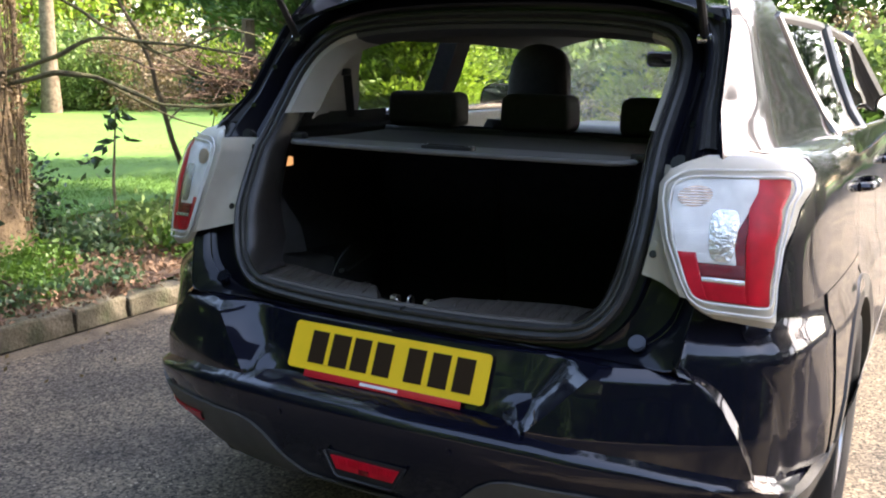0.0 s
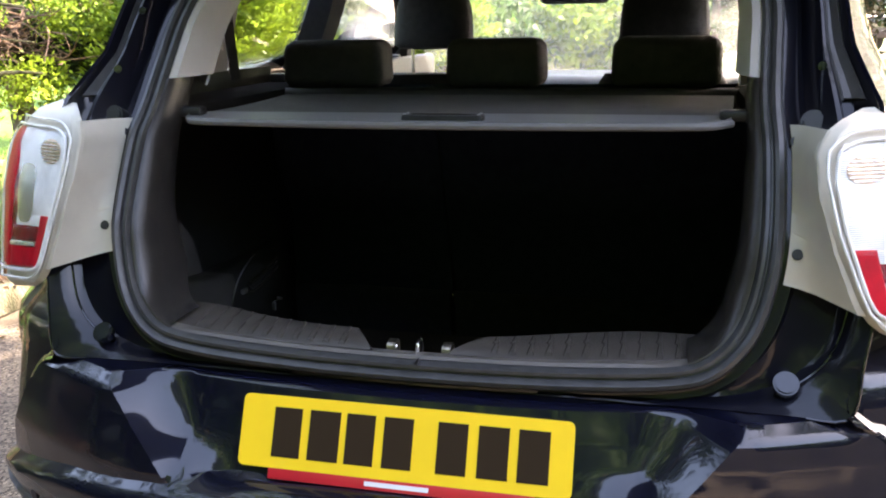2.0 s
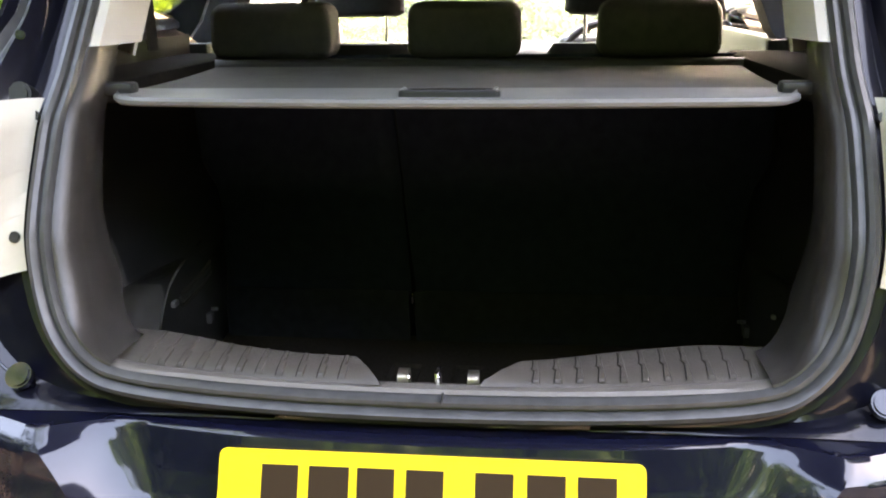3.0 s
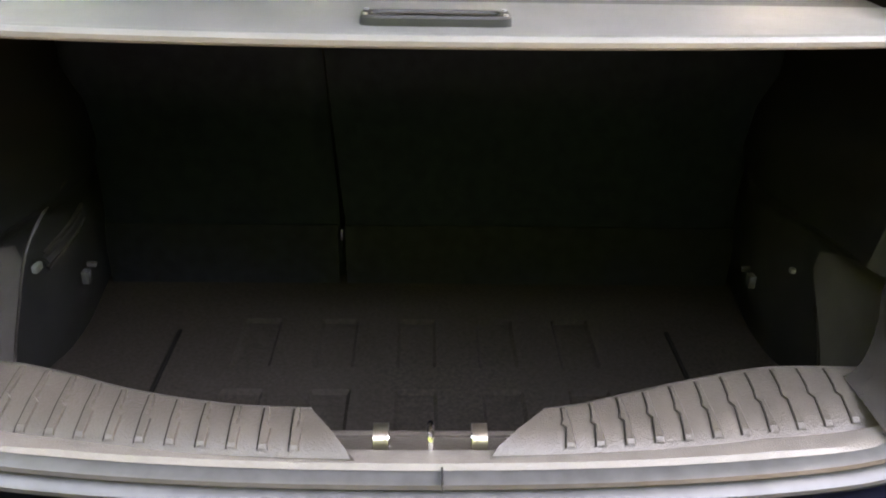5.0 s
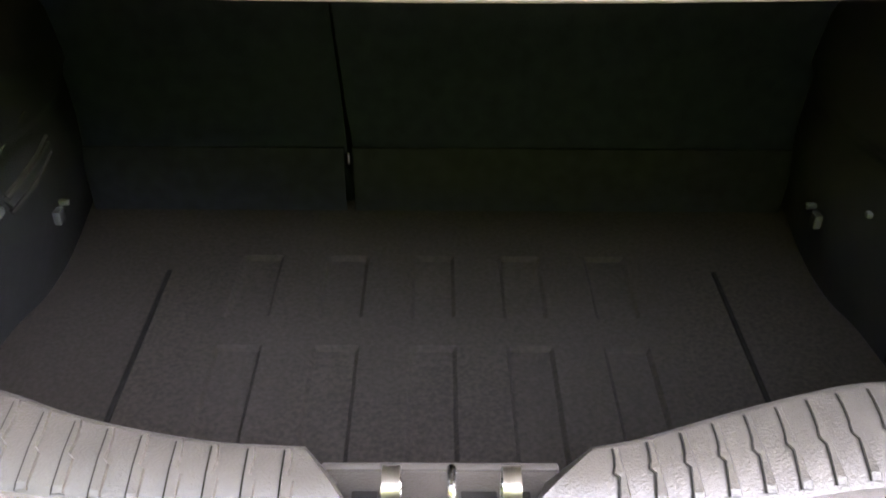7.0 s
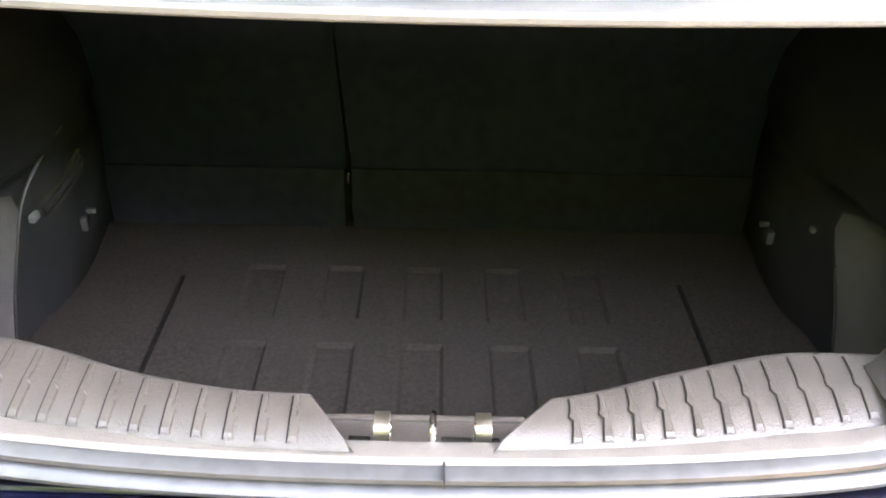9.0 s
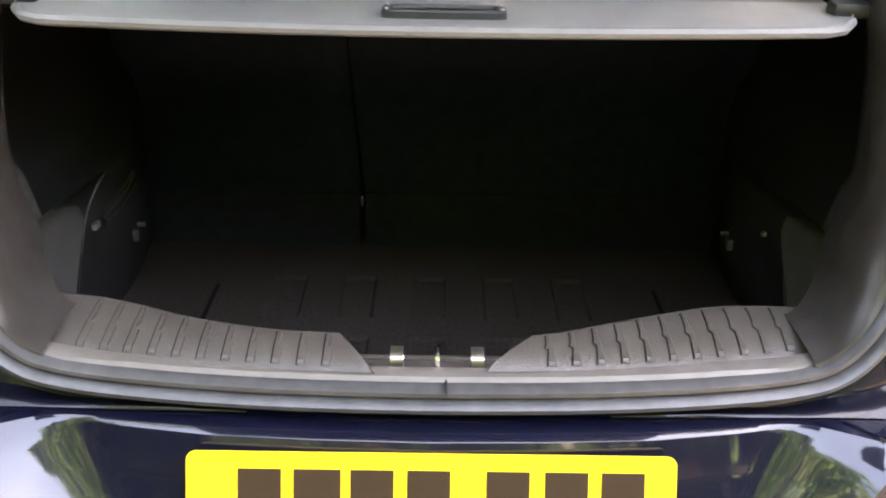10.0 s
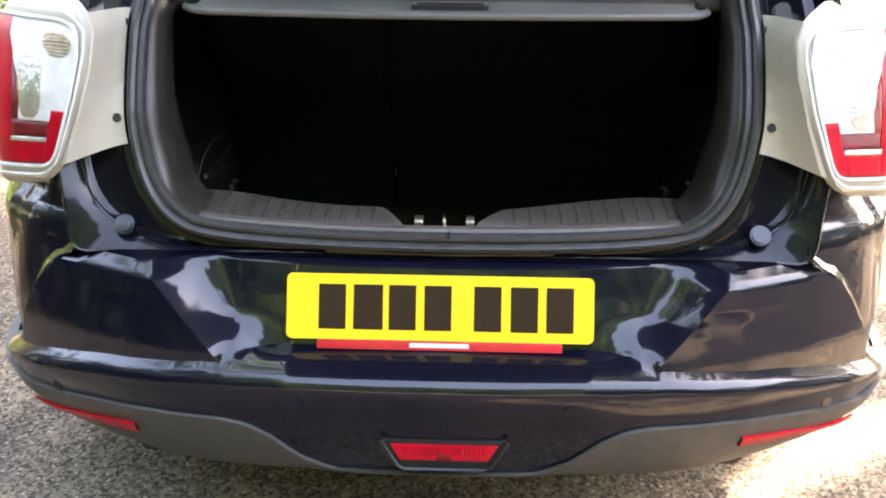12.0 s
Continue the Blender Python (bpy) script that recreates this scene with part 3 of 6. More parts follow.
for side in (-1, 1):
    part("rear_seat_back", seat_panel(side), SEAT_BACK, car, "charcoal carpeted folding seat back")
part("seat_backing", box(1.2, 0.02, 0.64, (0, 1.075, 0.74), 0.004), BLACK_PLASTIC, car)
for sd in (-1, 1):
    part("seat_side_filler", box(0.14, 0.03, 0.68, (sd * 0.66, 1.03, 0.76), 0.004), DARK_TRIM, car)
part("seat_pin", box(0.006, 0.01, 0.022, (-0.146, 0.975, 0.542), 0.002), CHROME, car)
for x0, x1 in ((-0.575, -0.153), (-0.139, 0.575)):
    rows = [[(x, 0.972 + 0.010 * (1 - q) + 0.012 * max(0.0, 2 * q - 1.7), 0.441 + 0.119 * q) for x in np.linspace(x0, x1, 9)] for q in (0, 0.3, 0.7, 0.9, 1.0)]
    part("seat_flap", thick(grid(rows), 0.006), FLAP, car, "carpeted flap at the foot of the seat back")


def headrest(x, y, z, w, h, d, name="headrest", tilt=0.0):
    if h < 0.15:
        bm = box(w, d, h, (0, 0, 0), min(h, d) * 0.24, seg=4)
        for v in bm.verts:
            v.co.x *= 1 - 0.03 * (v.co.z / h + 0.5) ** 2
            v.co.y += 0.012 * math.cos(v.co.x / w * math.pi)
    else:
        rows = []
        for u in [0.0, 0.015, 0.05, *np.linspace(0.12, 0.9, 12), 0.95, 0.98, 0.995, 1.0]:
            hw_u = 0.5 * w * (1 - 0.10 * u) * max(0.02, 1 - abs(u - 0.25) ** 4 / 0.75 ** 4 if u > 0.25 else 1) ** 0.42
            hw_u *= min(1.0, 0.86 + 3 * u)
            rows.append([(hw_u * math.copysign(abs(math.cos(a)) ** 0.7, math.cos(a)), d / 2 * (0.45 + 0.55 * hw_u / (0.5 * w)) * math.copysign(abs(math.sin(a)) ** 0.8, math.sin(a)), h * (u - 0.5))
                         for a in np.linspace(0, math.tau, 29)[:-1]])
        bm = grid(rows, closed=True)
        bm.verts.ensure_lookup_table()
        bm.faces.new(bm.verts[-28:])
        bm.faces.new(list(reversed(bm.verts[:28])))
    bmesh.ops.transform(bm, matrix=pose(x, y, z, tilt), verts=bm.verts)
    ob = part(name, bm, FABRIC, car)
    for sx in (-0.28, 0.28) if h > 0.15 else ():
        part("headrest_post", tube([(x + sx * w, y, z - h * 0.85), (x + sx * w, y, z - h * 0.3)], 0.006), CHROME, ob)
    return ob


for hx, hw in ((-0.407, 0.25), (-0.02, 0.225), (0.358, 0.235)):
    headrest(hx, 0.925, 1.129, hw, 0.110, 0.12)
part("parcel_ledge", box(1.22, 0.14, 0.03, (0, 0.89, 1.058), 0.01), BLACK_PLASTIC, car)

# roller cover over the boot
COVER_Z = 1.066
rows = []
for u in np.linspace(0, 1, 20):
    y = 0.270 + (0.40 - 0.270) * u
    row = []
    for w in np.linspace(-1, 1, 41):
        half = 0.468 + 0.006 * u
        corner = 0.045 * max(0, abs(w) - 0.90) / 0.10 * max(0, abs(w) - 0.90) / 0.10
        yy = y + corner * (1 - u) ** 6 - 0.033 * (1 - w * w) * (1 - u) ** 4
        row.append((half * w, yy, COVER_Z))
    rows.append(row)
cover = part("load_cover", thick(grid(rows), 0.006), COVER, car, "grey vinyl roller load cover drawn shut")
rows = []
for u in np.linspace(0, 1, 14):
    y = 0.398 + (0.815 - 0.398) * u
    rows.append([((0.474 + 0.024 * u) * w, y, COVER_Z - 0.001 - 0.005 * math.sin(u * math.pi) * (1 - 0.5 * w * w)) for w in np.linspace(-1, 1, 21)])
part("cover_cloth", thick(grid(rows), 0.003), COVER_CLOTH, cover, "darker roller cloth")
edge = [(0.468 * w, 0.270 + 0.045 * (max(0, abs(w) - 0.90) / 0.10) ** 2 - 0.033 * (1 - w * w), COVER_Z - 0.004) for w in np.linspace(-1, 1, 41)]
part("cover_edge_bar", tube(edge, 0.0065, 8), COVER, cover)


def rounded_ring(hx, hy, z, n=40, power=0.28):
    return [(0.01 + hx * math.copysign(abs(math.cos(a)) ** power, math.cos(a)), 0.2955 + hy * math.copysign(abs(math.sin(a)) ** power, math.sin(a)), z) for a in np.linspace(0, math.tau, n + 1)[:-1]]


bm = grid([rounded_ring(0.069, 0.0185, COVER_Z), rounded_ring(0.0685, 0.018, COVER_Z + 0.007), rounded_ring(0.066, 0.0165, COVER_Z + 0.009), rounded_ring(0.059, 0.0115, COVER_Z + 0.009),
           rounded_ring(0.057, 0.0100, COVER_Z + 0.007), rounded_ring(0.056, 0.0095, COVER_Z + 0.0015), rounded_ring(0.001, 0.0005, COVER_Z + 0.0012)], closed=True)
handle = part("cover_handle", bm, BLACK_PLASTIC, cover, "black moulded pull handle")
part("handle_recess", grid([rounded_ring(0.0545, 0.0085, COVER_Z + 0.0022), rounded_ring(0.001, 0.0005, COVER_Z + 0.0022)], closed=True), COVER, handle, "grey floor of the handle recess")
part("handle_lip", tube([(-0.040 + 0.1 * u, 0.2855 + 0.0015 * math.sin(math.pi * u), COVER_Z + 0.0098) for u in np.linspace(0, 1, 9)], 0.0016, 6), TRIM, handle)
for sx in (-0.053, 0.073):
    for sy in (0.2845, 0.3065):
        part("handle_screw", cyl(0.0024, 0.002, (sx, sy, COVER_Z + 0.0095), n=10), SATIN, handle)
for sd in (-1, 1):
    part("cover_guide", box(0.046, 0.030, 0.018, (sd * 0.474, 0.340, COVER_Z + 0.006), 0.006), BLACK_PLASTIC, car)
part("cover_cassette", tube([(-0.56, 0.835, 1.052), (0.56, 0.835, 1.052)], 0.026, 14), BLACK_PLASTIC, car)

# ---- tailgate frame panel between seal, lamps and bumper ----
for sd in (-1, 1):
    # lower wing from the sill up to the lamp: a dished panel, a raised arc and an outer strip
    arc = spline([(0.20, 0, 0.679), (0.36, 0, 0.680), (0.46, 0, 0.682), (0.526, 0, 0.692), (0.578, 0, 0.717), (0.618, 0, 0.763), (0.640, 0, 0.848)], 27)
    outer = spline([(0.20, 0.094, 0.676), (0.36, 0.098, 0.676), (0.47, 0.100, 0.676), (0.560, 0.098, 0.676), (0.636, 0.096, 0.680), (0.652, 0.114, 0.755), (0.668, 0.146, 0.842)], 27)
    rows = []
    for k in range(27):
        a = Vector(rim_point(int(round(7 + (32 - 7) * k / 26)), -0.021, 0.013))
        c = Vector((arc[k].x, gate(arc[k].x, arc[k].z) + 0.014, arc[k].z))
        o = outer[k]
        row = [a, a.lerp(c, 0.12) + Vector((0, 0.010, 0)), a.lerp(c, 0.5) + Vector((0, 0.013, 0)), a.lerp(c, 0.88) + Vector((0, 0.010, 0)), c,
               c.lerp(o, 0.12) + Vector((0, -0.006, 0)), c.lerp(o, 0.5) + Vector((0, -0.004, 0)), o]
        rows.append([(sd * p.x, p.y, p.z) for p in row])
    part("frame_wing", grid(rows), JAMB, car, "navy painted tailgate frame corner")
    for line, dy in ((arc[14:], None), (outer[14:], 0.0)):
        pts = [(sd * p.x, (gate(p.x, p.z) + 0.012) if dy is None else p.y - 0.001, p.z) for p in line]
        part("panel_bead", tube(pts, 0.0022, 6), PAINT, car)
    # upper pillar channel
    rows = []
    for u in np.linspace(0, 1, 16):
        z = 1.03 + (1.40 - 1.03) * u
        i = min(range(NQ), key=lambda k: abs(RIM[k][1] - z) if RIM[k][0] > 0.4 else 9)
        a = Vector(rim_point(i, -0.021, 0.012))
        ex, ey = lerp_table(z, [1.03, 1.10, 1.18, 1.37, 1.45], [0.675, 0.663, 0.634, 0.615, 0.58]), lerp_table(z, [1.03, 1.10, 1.18, 1.37, 1.45], [0.21, 0.245, 0.335, 0.47, 0.54])
        b = Vector((ex, ey, z))
        prof = ((0, 0), (0.05, 0.012), (0.13, 0.012), (0.20, -0.002), (0.32, -0.016), (0.46, -0.026), (0.52, -0.023), (0.56, -0.004), (0.60, 0.020), (0.74, 0.026), (0.90, 0.018), (0.96, 0.004), (1, 0))
        rows.append([(sd * p.x, p.y, p.z) for p in (a.lerp(b, f) + Vector((0, dy, 0)) for f, dy in prof)])
    part("pillar_channel", grid(rows), JAMB, car)
    rows2 = [[(r[k][0], r[k][1] - 0.003, r[k][2]) for k in (7, 8, 9, 10)] for r in rows[3:]]
    part("gutter_seal", thick(grid(rows2), 0.004), RUBBER, car, "black rubber roof gutter strip")
    for u in (0.35, 0.62, 0.80):
        q = rows[int(u * 15)][5]
        part("channel_stud", cyl(0.007, 0.006, (q[0] - sd * 0.006, q[1] - 0.001, q[2]), (-sd * 0.4, -1, 0.3), n=12, bevel=0.002), PAINT, car)
    part("frame_buffer", cyl(0.018, 0.016, (sd * 0.553, 0.120, 0.714), (0, -1, 0.85), bevel=0.003), PAINT, car)
    part("frame_buffer", cyl(0.019, 0.03, (sd * 0.580, 0.262, 1.068), (0, -1, 0.4), bevel=0.004), BLACK_PLASTIC, car)

# ---- bumper ----
LIN = np.linspace


def crease(x):
    return lerp_table(abs(x), [0, 0.25, 0.40, 0.60, 0.77, 0.85, 0.91], [0.522, 0.520, 0.512, 0.488, 0.452, 0.43, 0.40])


S_END = 16.6


def facet_lines(z):
    h = min(1.0, max(0.0, (z - 0.53) / 0.145))
    xb = 0.375 + 0.140 * h
    xi = xb - 0.030 - 0.085 * h
    xa = lerp_table(z, [0.45, 0.50, 0.55, 0.60, 0.64, 0.662, 0.672, 0.70], [0.815, 0.800, 0.776, 0.746, 0.712, 0.680, 0.645, 0.635])
    return xi, xb, xa


COLUMNS = [(0, f) for f in LIN(0, 1, 26)[:-1]] + [(1, f) for f in LIN(0, 1, 11)[:-1]] + [(2, f) for f in LIN(0, 1, 20)[:-1]] + \
          [(3, f) for f in (0, 0.015, 0.03, 0.045, 0.06, 0.08, *LIN(0.12, 1, 30))]


def column_place(zone, f, z):
    """Plan place and inset of a bumper column at height z."""
    xi, xb, xa = facet_lines(z)
    rec, pod = 0.088 + 0.20 * (z - 0.558), 0.028 + (1.1 * max(0.0, min(z, 0.672) - 0.653) if zone < 3 else 0.0)
    low = max(0.0, min(1.0, (0.592 - z) / 0.066))
    low = low * low * (3 - 2 * low)
    if zone == 0:
        k = max(0.0, min(1.0, (xi * f - 0.272) / (xi - 0.272)))
        return s_at_x(xi * f, z), rec + (pod + 0.016 - rec) * k * k * low
    if zone == 1:
        rec = rec + (pod + 0.016 - rec) * low
        return s_at_x(xi + (xb - xi) * f, z), rec + (pod - rec) * (0.10 * f + 0.90 * f * f)
    if zone == 2:
        return s_at_x(xb + (xa - xb) * f, z), pod
    s0 = s_at_x(xa, z)
    return s0 + (S_END - s0) * f, pod * (1 - max(0.0, min(1.0, (f - 0.45) / 0.45))) + (0.014 + 0.018 * max(0.0, min(1.0, (z - 0.70) / 0.06))) * min(1, f / 0.06) * (1 - max(0.0, min(1.0, (f - 0.45) / 0.45)))


for sd in (-1, 1):
    cols = []
    for zone, f in COLUMNS:
        x_low = skin(column_place(zone, f, 0.53)[0], 0.53)[0]
        zc = crease(x_low)
        top = 0.668 if zone < 3 else 0.668 + (0.800 - 0.668) * min(1, f / 0.08)
        st, it = column_place(zone, f, top)
        p = skin(st, top, it, sd)
        if zone < 3:
            col = [(p[0], gate(abs(p[0]), 0.68) + 0.012, 0.6745), (p[0], p[1] + 0.02, 0.674), (p[0], p[1] + 0.006, 0.6725)]
        else:
            col = [(p[0], p[1] + 0.03, top), (p[0], p[1] + 0.018, top), (p[0], p[1] + 0.006, top)]
        for u in LIN(0, 1, 26):
            z = top + (zc + 0.022 - top) * u
            sc, ic = column_place(zone, f, z)
            col.append(skin(sc, z, ic, sd))
        sl, il = column_place(zone, f, zc + 0.022)
        for dz, ins in ((0.012, 0.034), (0.004, 0.016), (-0.003, 0.006), (-0.012, 0.001), (-0.022, 0.0), (-0.05, 0.0)):
            col.append(skin(sl, zc + dz, min(ins, il), sd))
        x0 = skin(sl, 0.5)[0]
        zb = lerp_table(x0, [0, 0.18, 0.23, 0.28, 0.32, 0.36, 0.50, 0.63, 0.70, 0.80, 0.91], [0.318, 0.318, 0.350, 0.400, 0.424, 0.431, 0.424, 0.409, 0.397, 0.384, 0.430])
        for u in (0.5, 1.0):
            col.append(skin(sl, zc - 0.05 + (zb - zc + 0.05) * u, 0.0, sd))
        cols.append(col)
    part("bumper", grid(cols), PAINT, car, "glossy navy painted rear bumper")
    # grey plastic lower cladding
    cols = []
    for s in np.linspace(0, S_END, 110):
        x0 = skin(s, 0.6)[0]
        zt = lerp_table(x0, [0, 0.18, 0.23, 0.28, 0.32, 0.36, 0.50, 0.63, 0.70, 0.80, 0.91], [0.321, 0.321, 0.353, 0.403, 0.428, 0.435, 0.428, 0.413, 0.401, 0.388, 0.434])
        zb = lerp_table(x0, [0, 0.18, 0.3, 0.6, 0.75, 0.91], [0.300, 0.296, 0.28, 0.252, 0.255, 0.25])
        pro = -0.008
        col = [skin(s, zt, 0.012, sd), skin(s, zt - 0.002, pro, sd)]
        for u in (0.3, 0.6, 0.85, 1.0):
            col.append(skin(s, zt + (zb - zt) * u, pro + 0.03 * u ** 3, sd))
        p = skin(s, zb - 0.02, 0.07, sd)
        col.append(p)
        col.append((p[0] * 0.97, p[1] + 0.10, zb - 0.03))
        cols.append(col)
    part("lower_cladding", grid(cols), CLAD, car, "matt grey plastic lower bumper cladding")
    # long red reflector in the cladding
    rows = []
    for s in np.linspace(s_at_x(0.53, 0.36), s_at_x(0.80, 0.34), 16):
        x0 = skin(s, 0.35)[0]
        zm = lerp_table(x0, [0.5, 0.65, 0.8], [0.376, 0.354, 0.320])
        hh = lerp_table(x0, [0.5, 0.8], [0.012, 0.006])
        rows.append([skin(s, zm + hh, -0.006, sd), skin(s, zm + hh * 0.9, -0.0125, sd), skin(s, zm - hh * 0.9, -0.0125, sd), skin(s, zm - hh, -0.004, sd)])
    part("reflector", grid(rows), RED_LENS, car, "long red rear reflector")
    for x, z in ((0.222, 0.475), (0.70, 0.415)):
        p = Vector(skin(s_at_x(x, z), z, 0, sd))
        part("parking_sensor", cyl(0.010, 0.006, p, (sd * 0.35 * (x > 0.5), -1, 0), n=20, bevel=0.001), PAINT, car)

# fog lamp in the middle of the lower bumper
def fog_prism(top, bottom, z1, z0, y0, y1):
    return grid([[(0.016 - top, y0, z1), (0.016 + top, y0, z1), (0.016 + bottom, y0, z0), (0.016 - bottom, y0, z0)],
                 [(0.016 - top, y1, z1), (0.016 + top, y1, z1), (0.016 + bottom, y1, z0), (0.016 - bottom, y1, z0)]], closed=True)


bm = fog_prism(0.090, 0.074, 0.403, 0.374, -0.076, -0.03)
bm.faces.new(bm.verts[:4])
bmesh.ops.recalc_face_normals(bm, faces=bm.faces)
part("fog_lamp", bm, RED_LENS, car, "red rear fog lamp in a dark recess", smooth=False)
part("fog_lens_rib", box(0.026, 0.004, 0.012, (0.016, -0.0765, 0.380), 0.001), RED_DEEP, car, "darker red bar across the fog lens")
for k in range(19):
    x = 0.016 - 0.068 + 0.136 * k / 18
    part("fog_lens_rib", tube([(x, -0.0762, 0.401), (x, -0.0762, 0.386)], 0.0022, 5), RED_LENS, car)
bm = fog_prism(0.104, 0.075, 0.411, 0.357, -0.072, -0.02)
bm.faces.new(bm.verts[:4])
part("fog_lamp_pocket", bm, BLACK_PLASTIC, car, smooth=False)
fr = [(-0.090, 0.411), (-0.062, 0.363), (-0.052, 0.357), (0.084, 0.357), (0.094, 0.363), (0.122, 0.411)]
part("fog_lamp_surround", tube([(x, -0.078, z) for x, z in fr], 0.0034, 6), BLACK_PLASTIC, car)

# number plate with unreadable bars, and the strip below it
TILT = math.degrees(math.atan2(0.044, 0.102))
PLATE = pose(0.004, 0.027, 0.609, -TILT)
corner = [(sx * (0.26 - 0.010) + 0.010 * math.cos(a), sz * (0.0555 - 0.010) + 0.010 * math.sin(a))
          for sx, sz, a0 in ((1, 1, 0), (-1, 1, 90), (-1, -1, 180), (1, -1, 270)) for a in (radians(a0 + q) for q in (0, 18, 36, 54, 72, 90))]
bm = grid([[(x * k, y, z * k) for x, z in corner] for k, y in ((0.992, 0.0025), (1.0, 0.0015), (1.0, -0.0015), (0.997, -0.0025))], closed=True)
bm.verts.ensure_lookup_table()
bm.faces.new(bm.verts[-24:])
bmesh.ops.recalc_face_normals(bm, faces=bm.faces)
plate = part("number_plate", bm, YELLOW, car, "yellow acrylic rear number plate with dark bars", smooth=False)
plate.matrix_basis = PLATE
for bx, bw in ((-0.182, 0.046), (-0.121, 0.050), (-0.063, 0.046), (-0.003, 0.046), (0.081, 0.046), (0.143, 0.046), (0.203, 0.046)):
    part("character_bar", box(bw, 0.0015, 0.076, (bx, -0.0032, 0.0), 0.0005), INK, plate, smooth=False)
strip = part("dealer_strip", box(0.415, 0.004, 0.018, (0, 0.0, -0.063), 0.001), RED_STRIP, car, "red dealer strip with a white bar")
strip.matrix_basis = PLATE
part("print_bar", box(0.10, 0.0012, 0.007, (0, -0.0026, -0.0635), 0.0003), WHITE_PRINT, strip, smooth=False)


# ---- tail lamps ----
def lamp_edges(z):
    """Inner and outer plan places of the lamp at height z."""
    xi = lerp_table(z, [0.785, 0.80, 0.83, 0.91, 0.99, 1.045, 1.075, 1.095], [0.70, 0.666, 0.641, 0.604, 0.577, 0.572, 0.592, 0.645])
    yo = lerp_table(z, [0.785, 0.85, 0.93, 1.0, 1.05, 1.095], [0.212, 0.225, 0.256, 0.322, 0.45, 0.46])
    return s_at_x(xi, z), s_at_y(yo, z)


def lamp_point(u, v, inset, side):
    z = 0.783 + 0.312 * v
    z -= 0.022 * u * (1 - v)
    a, b = lamp_edges(max(0.785, min(1.095, z)))
    inset -= 0.013 * math.sin(math.pi * max(0.0, min(1.0, u)) ** 1.7) ** 1.2 * math.sin(math.pi * max(0.0, min(1.0, v * 0.9 + 0.05))) ** 0.6
    return skin(a + (b - a) * u, z, inset, side)


def lamp_patch(us, vs, inset, side, edge=0.0015):
    rows = []
    for i, v in enumerate(vs):
        rows.append([lamp_point(u, v, inset + (edge if i in (0, len(vs) - 1) or j in (0, len(us) - 1) else 0), side) for j, u in enumerate(us)])
    return grid(rows)


def red_from(v):
    return lerp_table(v, [0.14, 0.40, 0.60, 0.75, 0.87], [0.57, 0.57, 0.535, 0.50, 0.47])


def red_to(v):
    return lerp_table(v, [0.12, 0.40, 0.60, 0.80, 0.90], [0.84, 0.84, 0.785, 0.70, 0.655])


def lamp_band(u0, u1, v0, v1, inset, side, nu=14, nv=18, edge=0.0015):
    """A field of the lamp whose sides follow functions of the height."""
    rows = []
    for i, v in enumerate(LIN(v0, v1, nv)):
        a, b = (f(v) if callable(f) else f for f in (u0, u1))
        rows.append([lamp_point(a + (b - a) * q, v, inset + (edge if i in (0, nv - 1) or j in (0, nu - 1) else 0), side) for j, q in enumerate(LIN(0, 1, nu))])
    return grid(rows)


def lamp_disc(uc, vc, ru, rv, inset, side, power=1.0, dome=0.0):
    """A rounded field of the lamp, ring by ring."""
    rows = []
    for k in (1.0, 0.9, 0.7, 0.5, 0.3, 0.1, 0.01):
        rows.append([lamp_point(uc + ru * k * math.copysign(abs(math.cos(a)) ** power, math.cos(a)), vc + rv * k * math.copysign(abs(math.sin(a)) ** power, math.sin(a)),
                                inset - dome * (1 - k * k), side) for a in LIN(0, math.tau, 33)[:-1]])
    return grid(rows, closed=True)


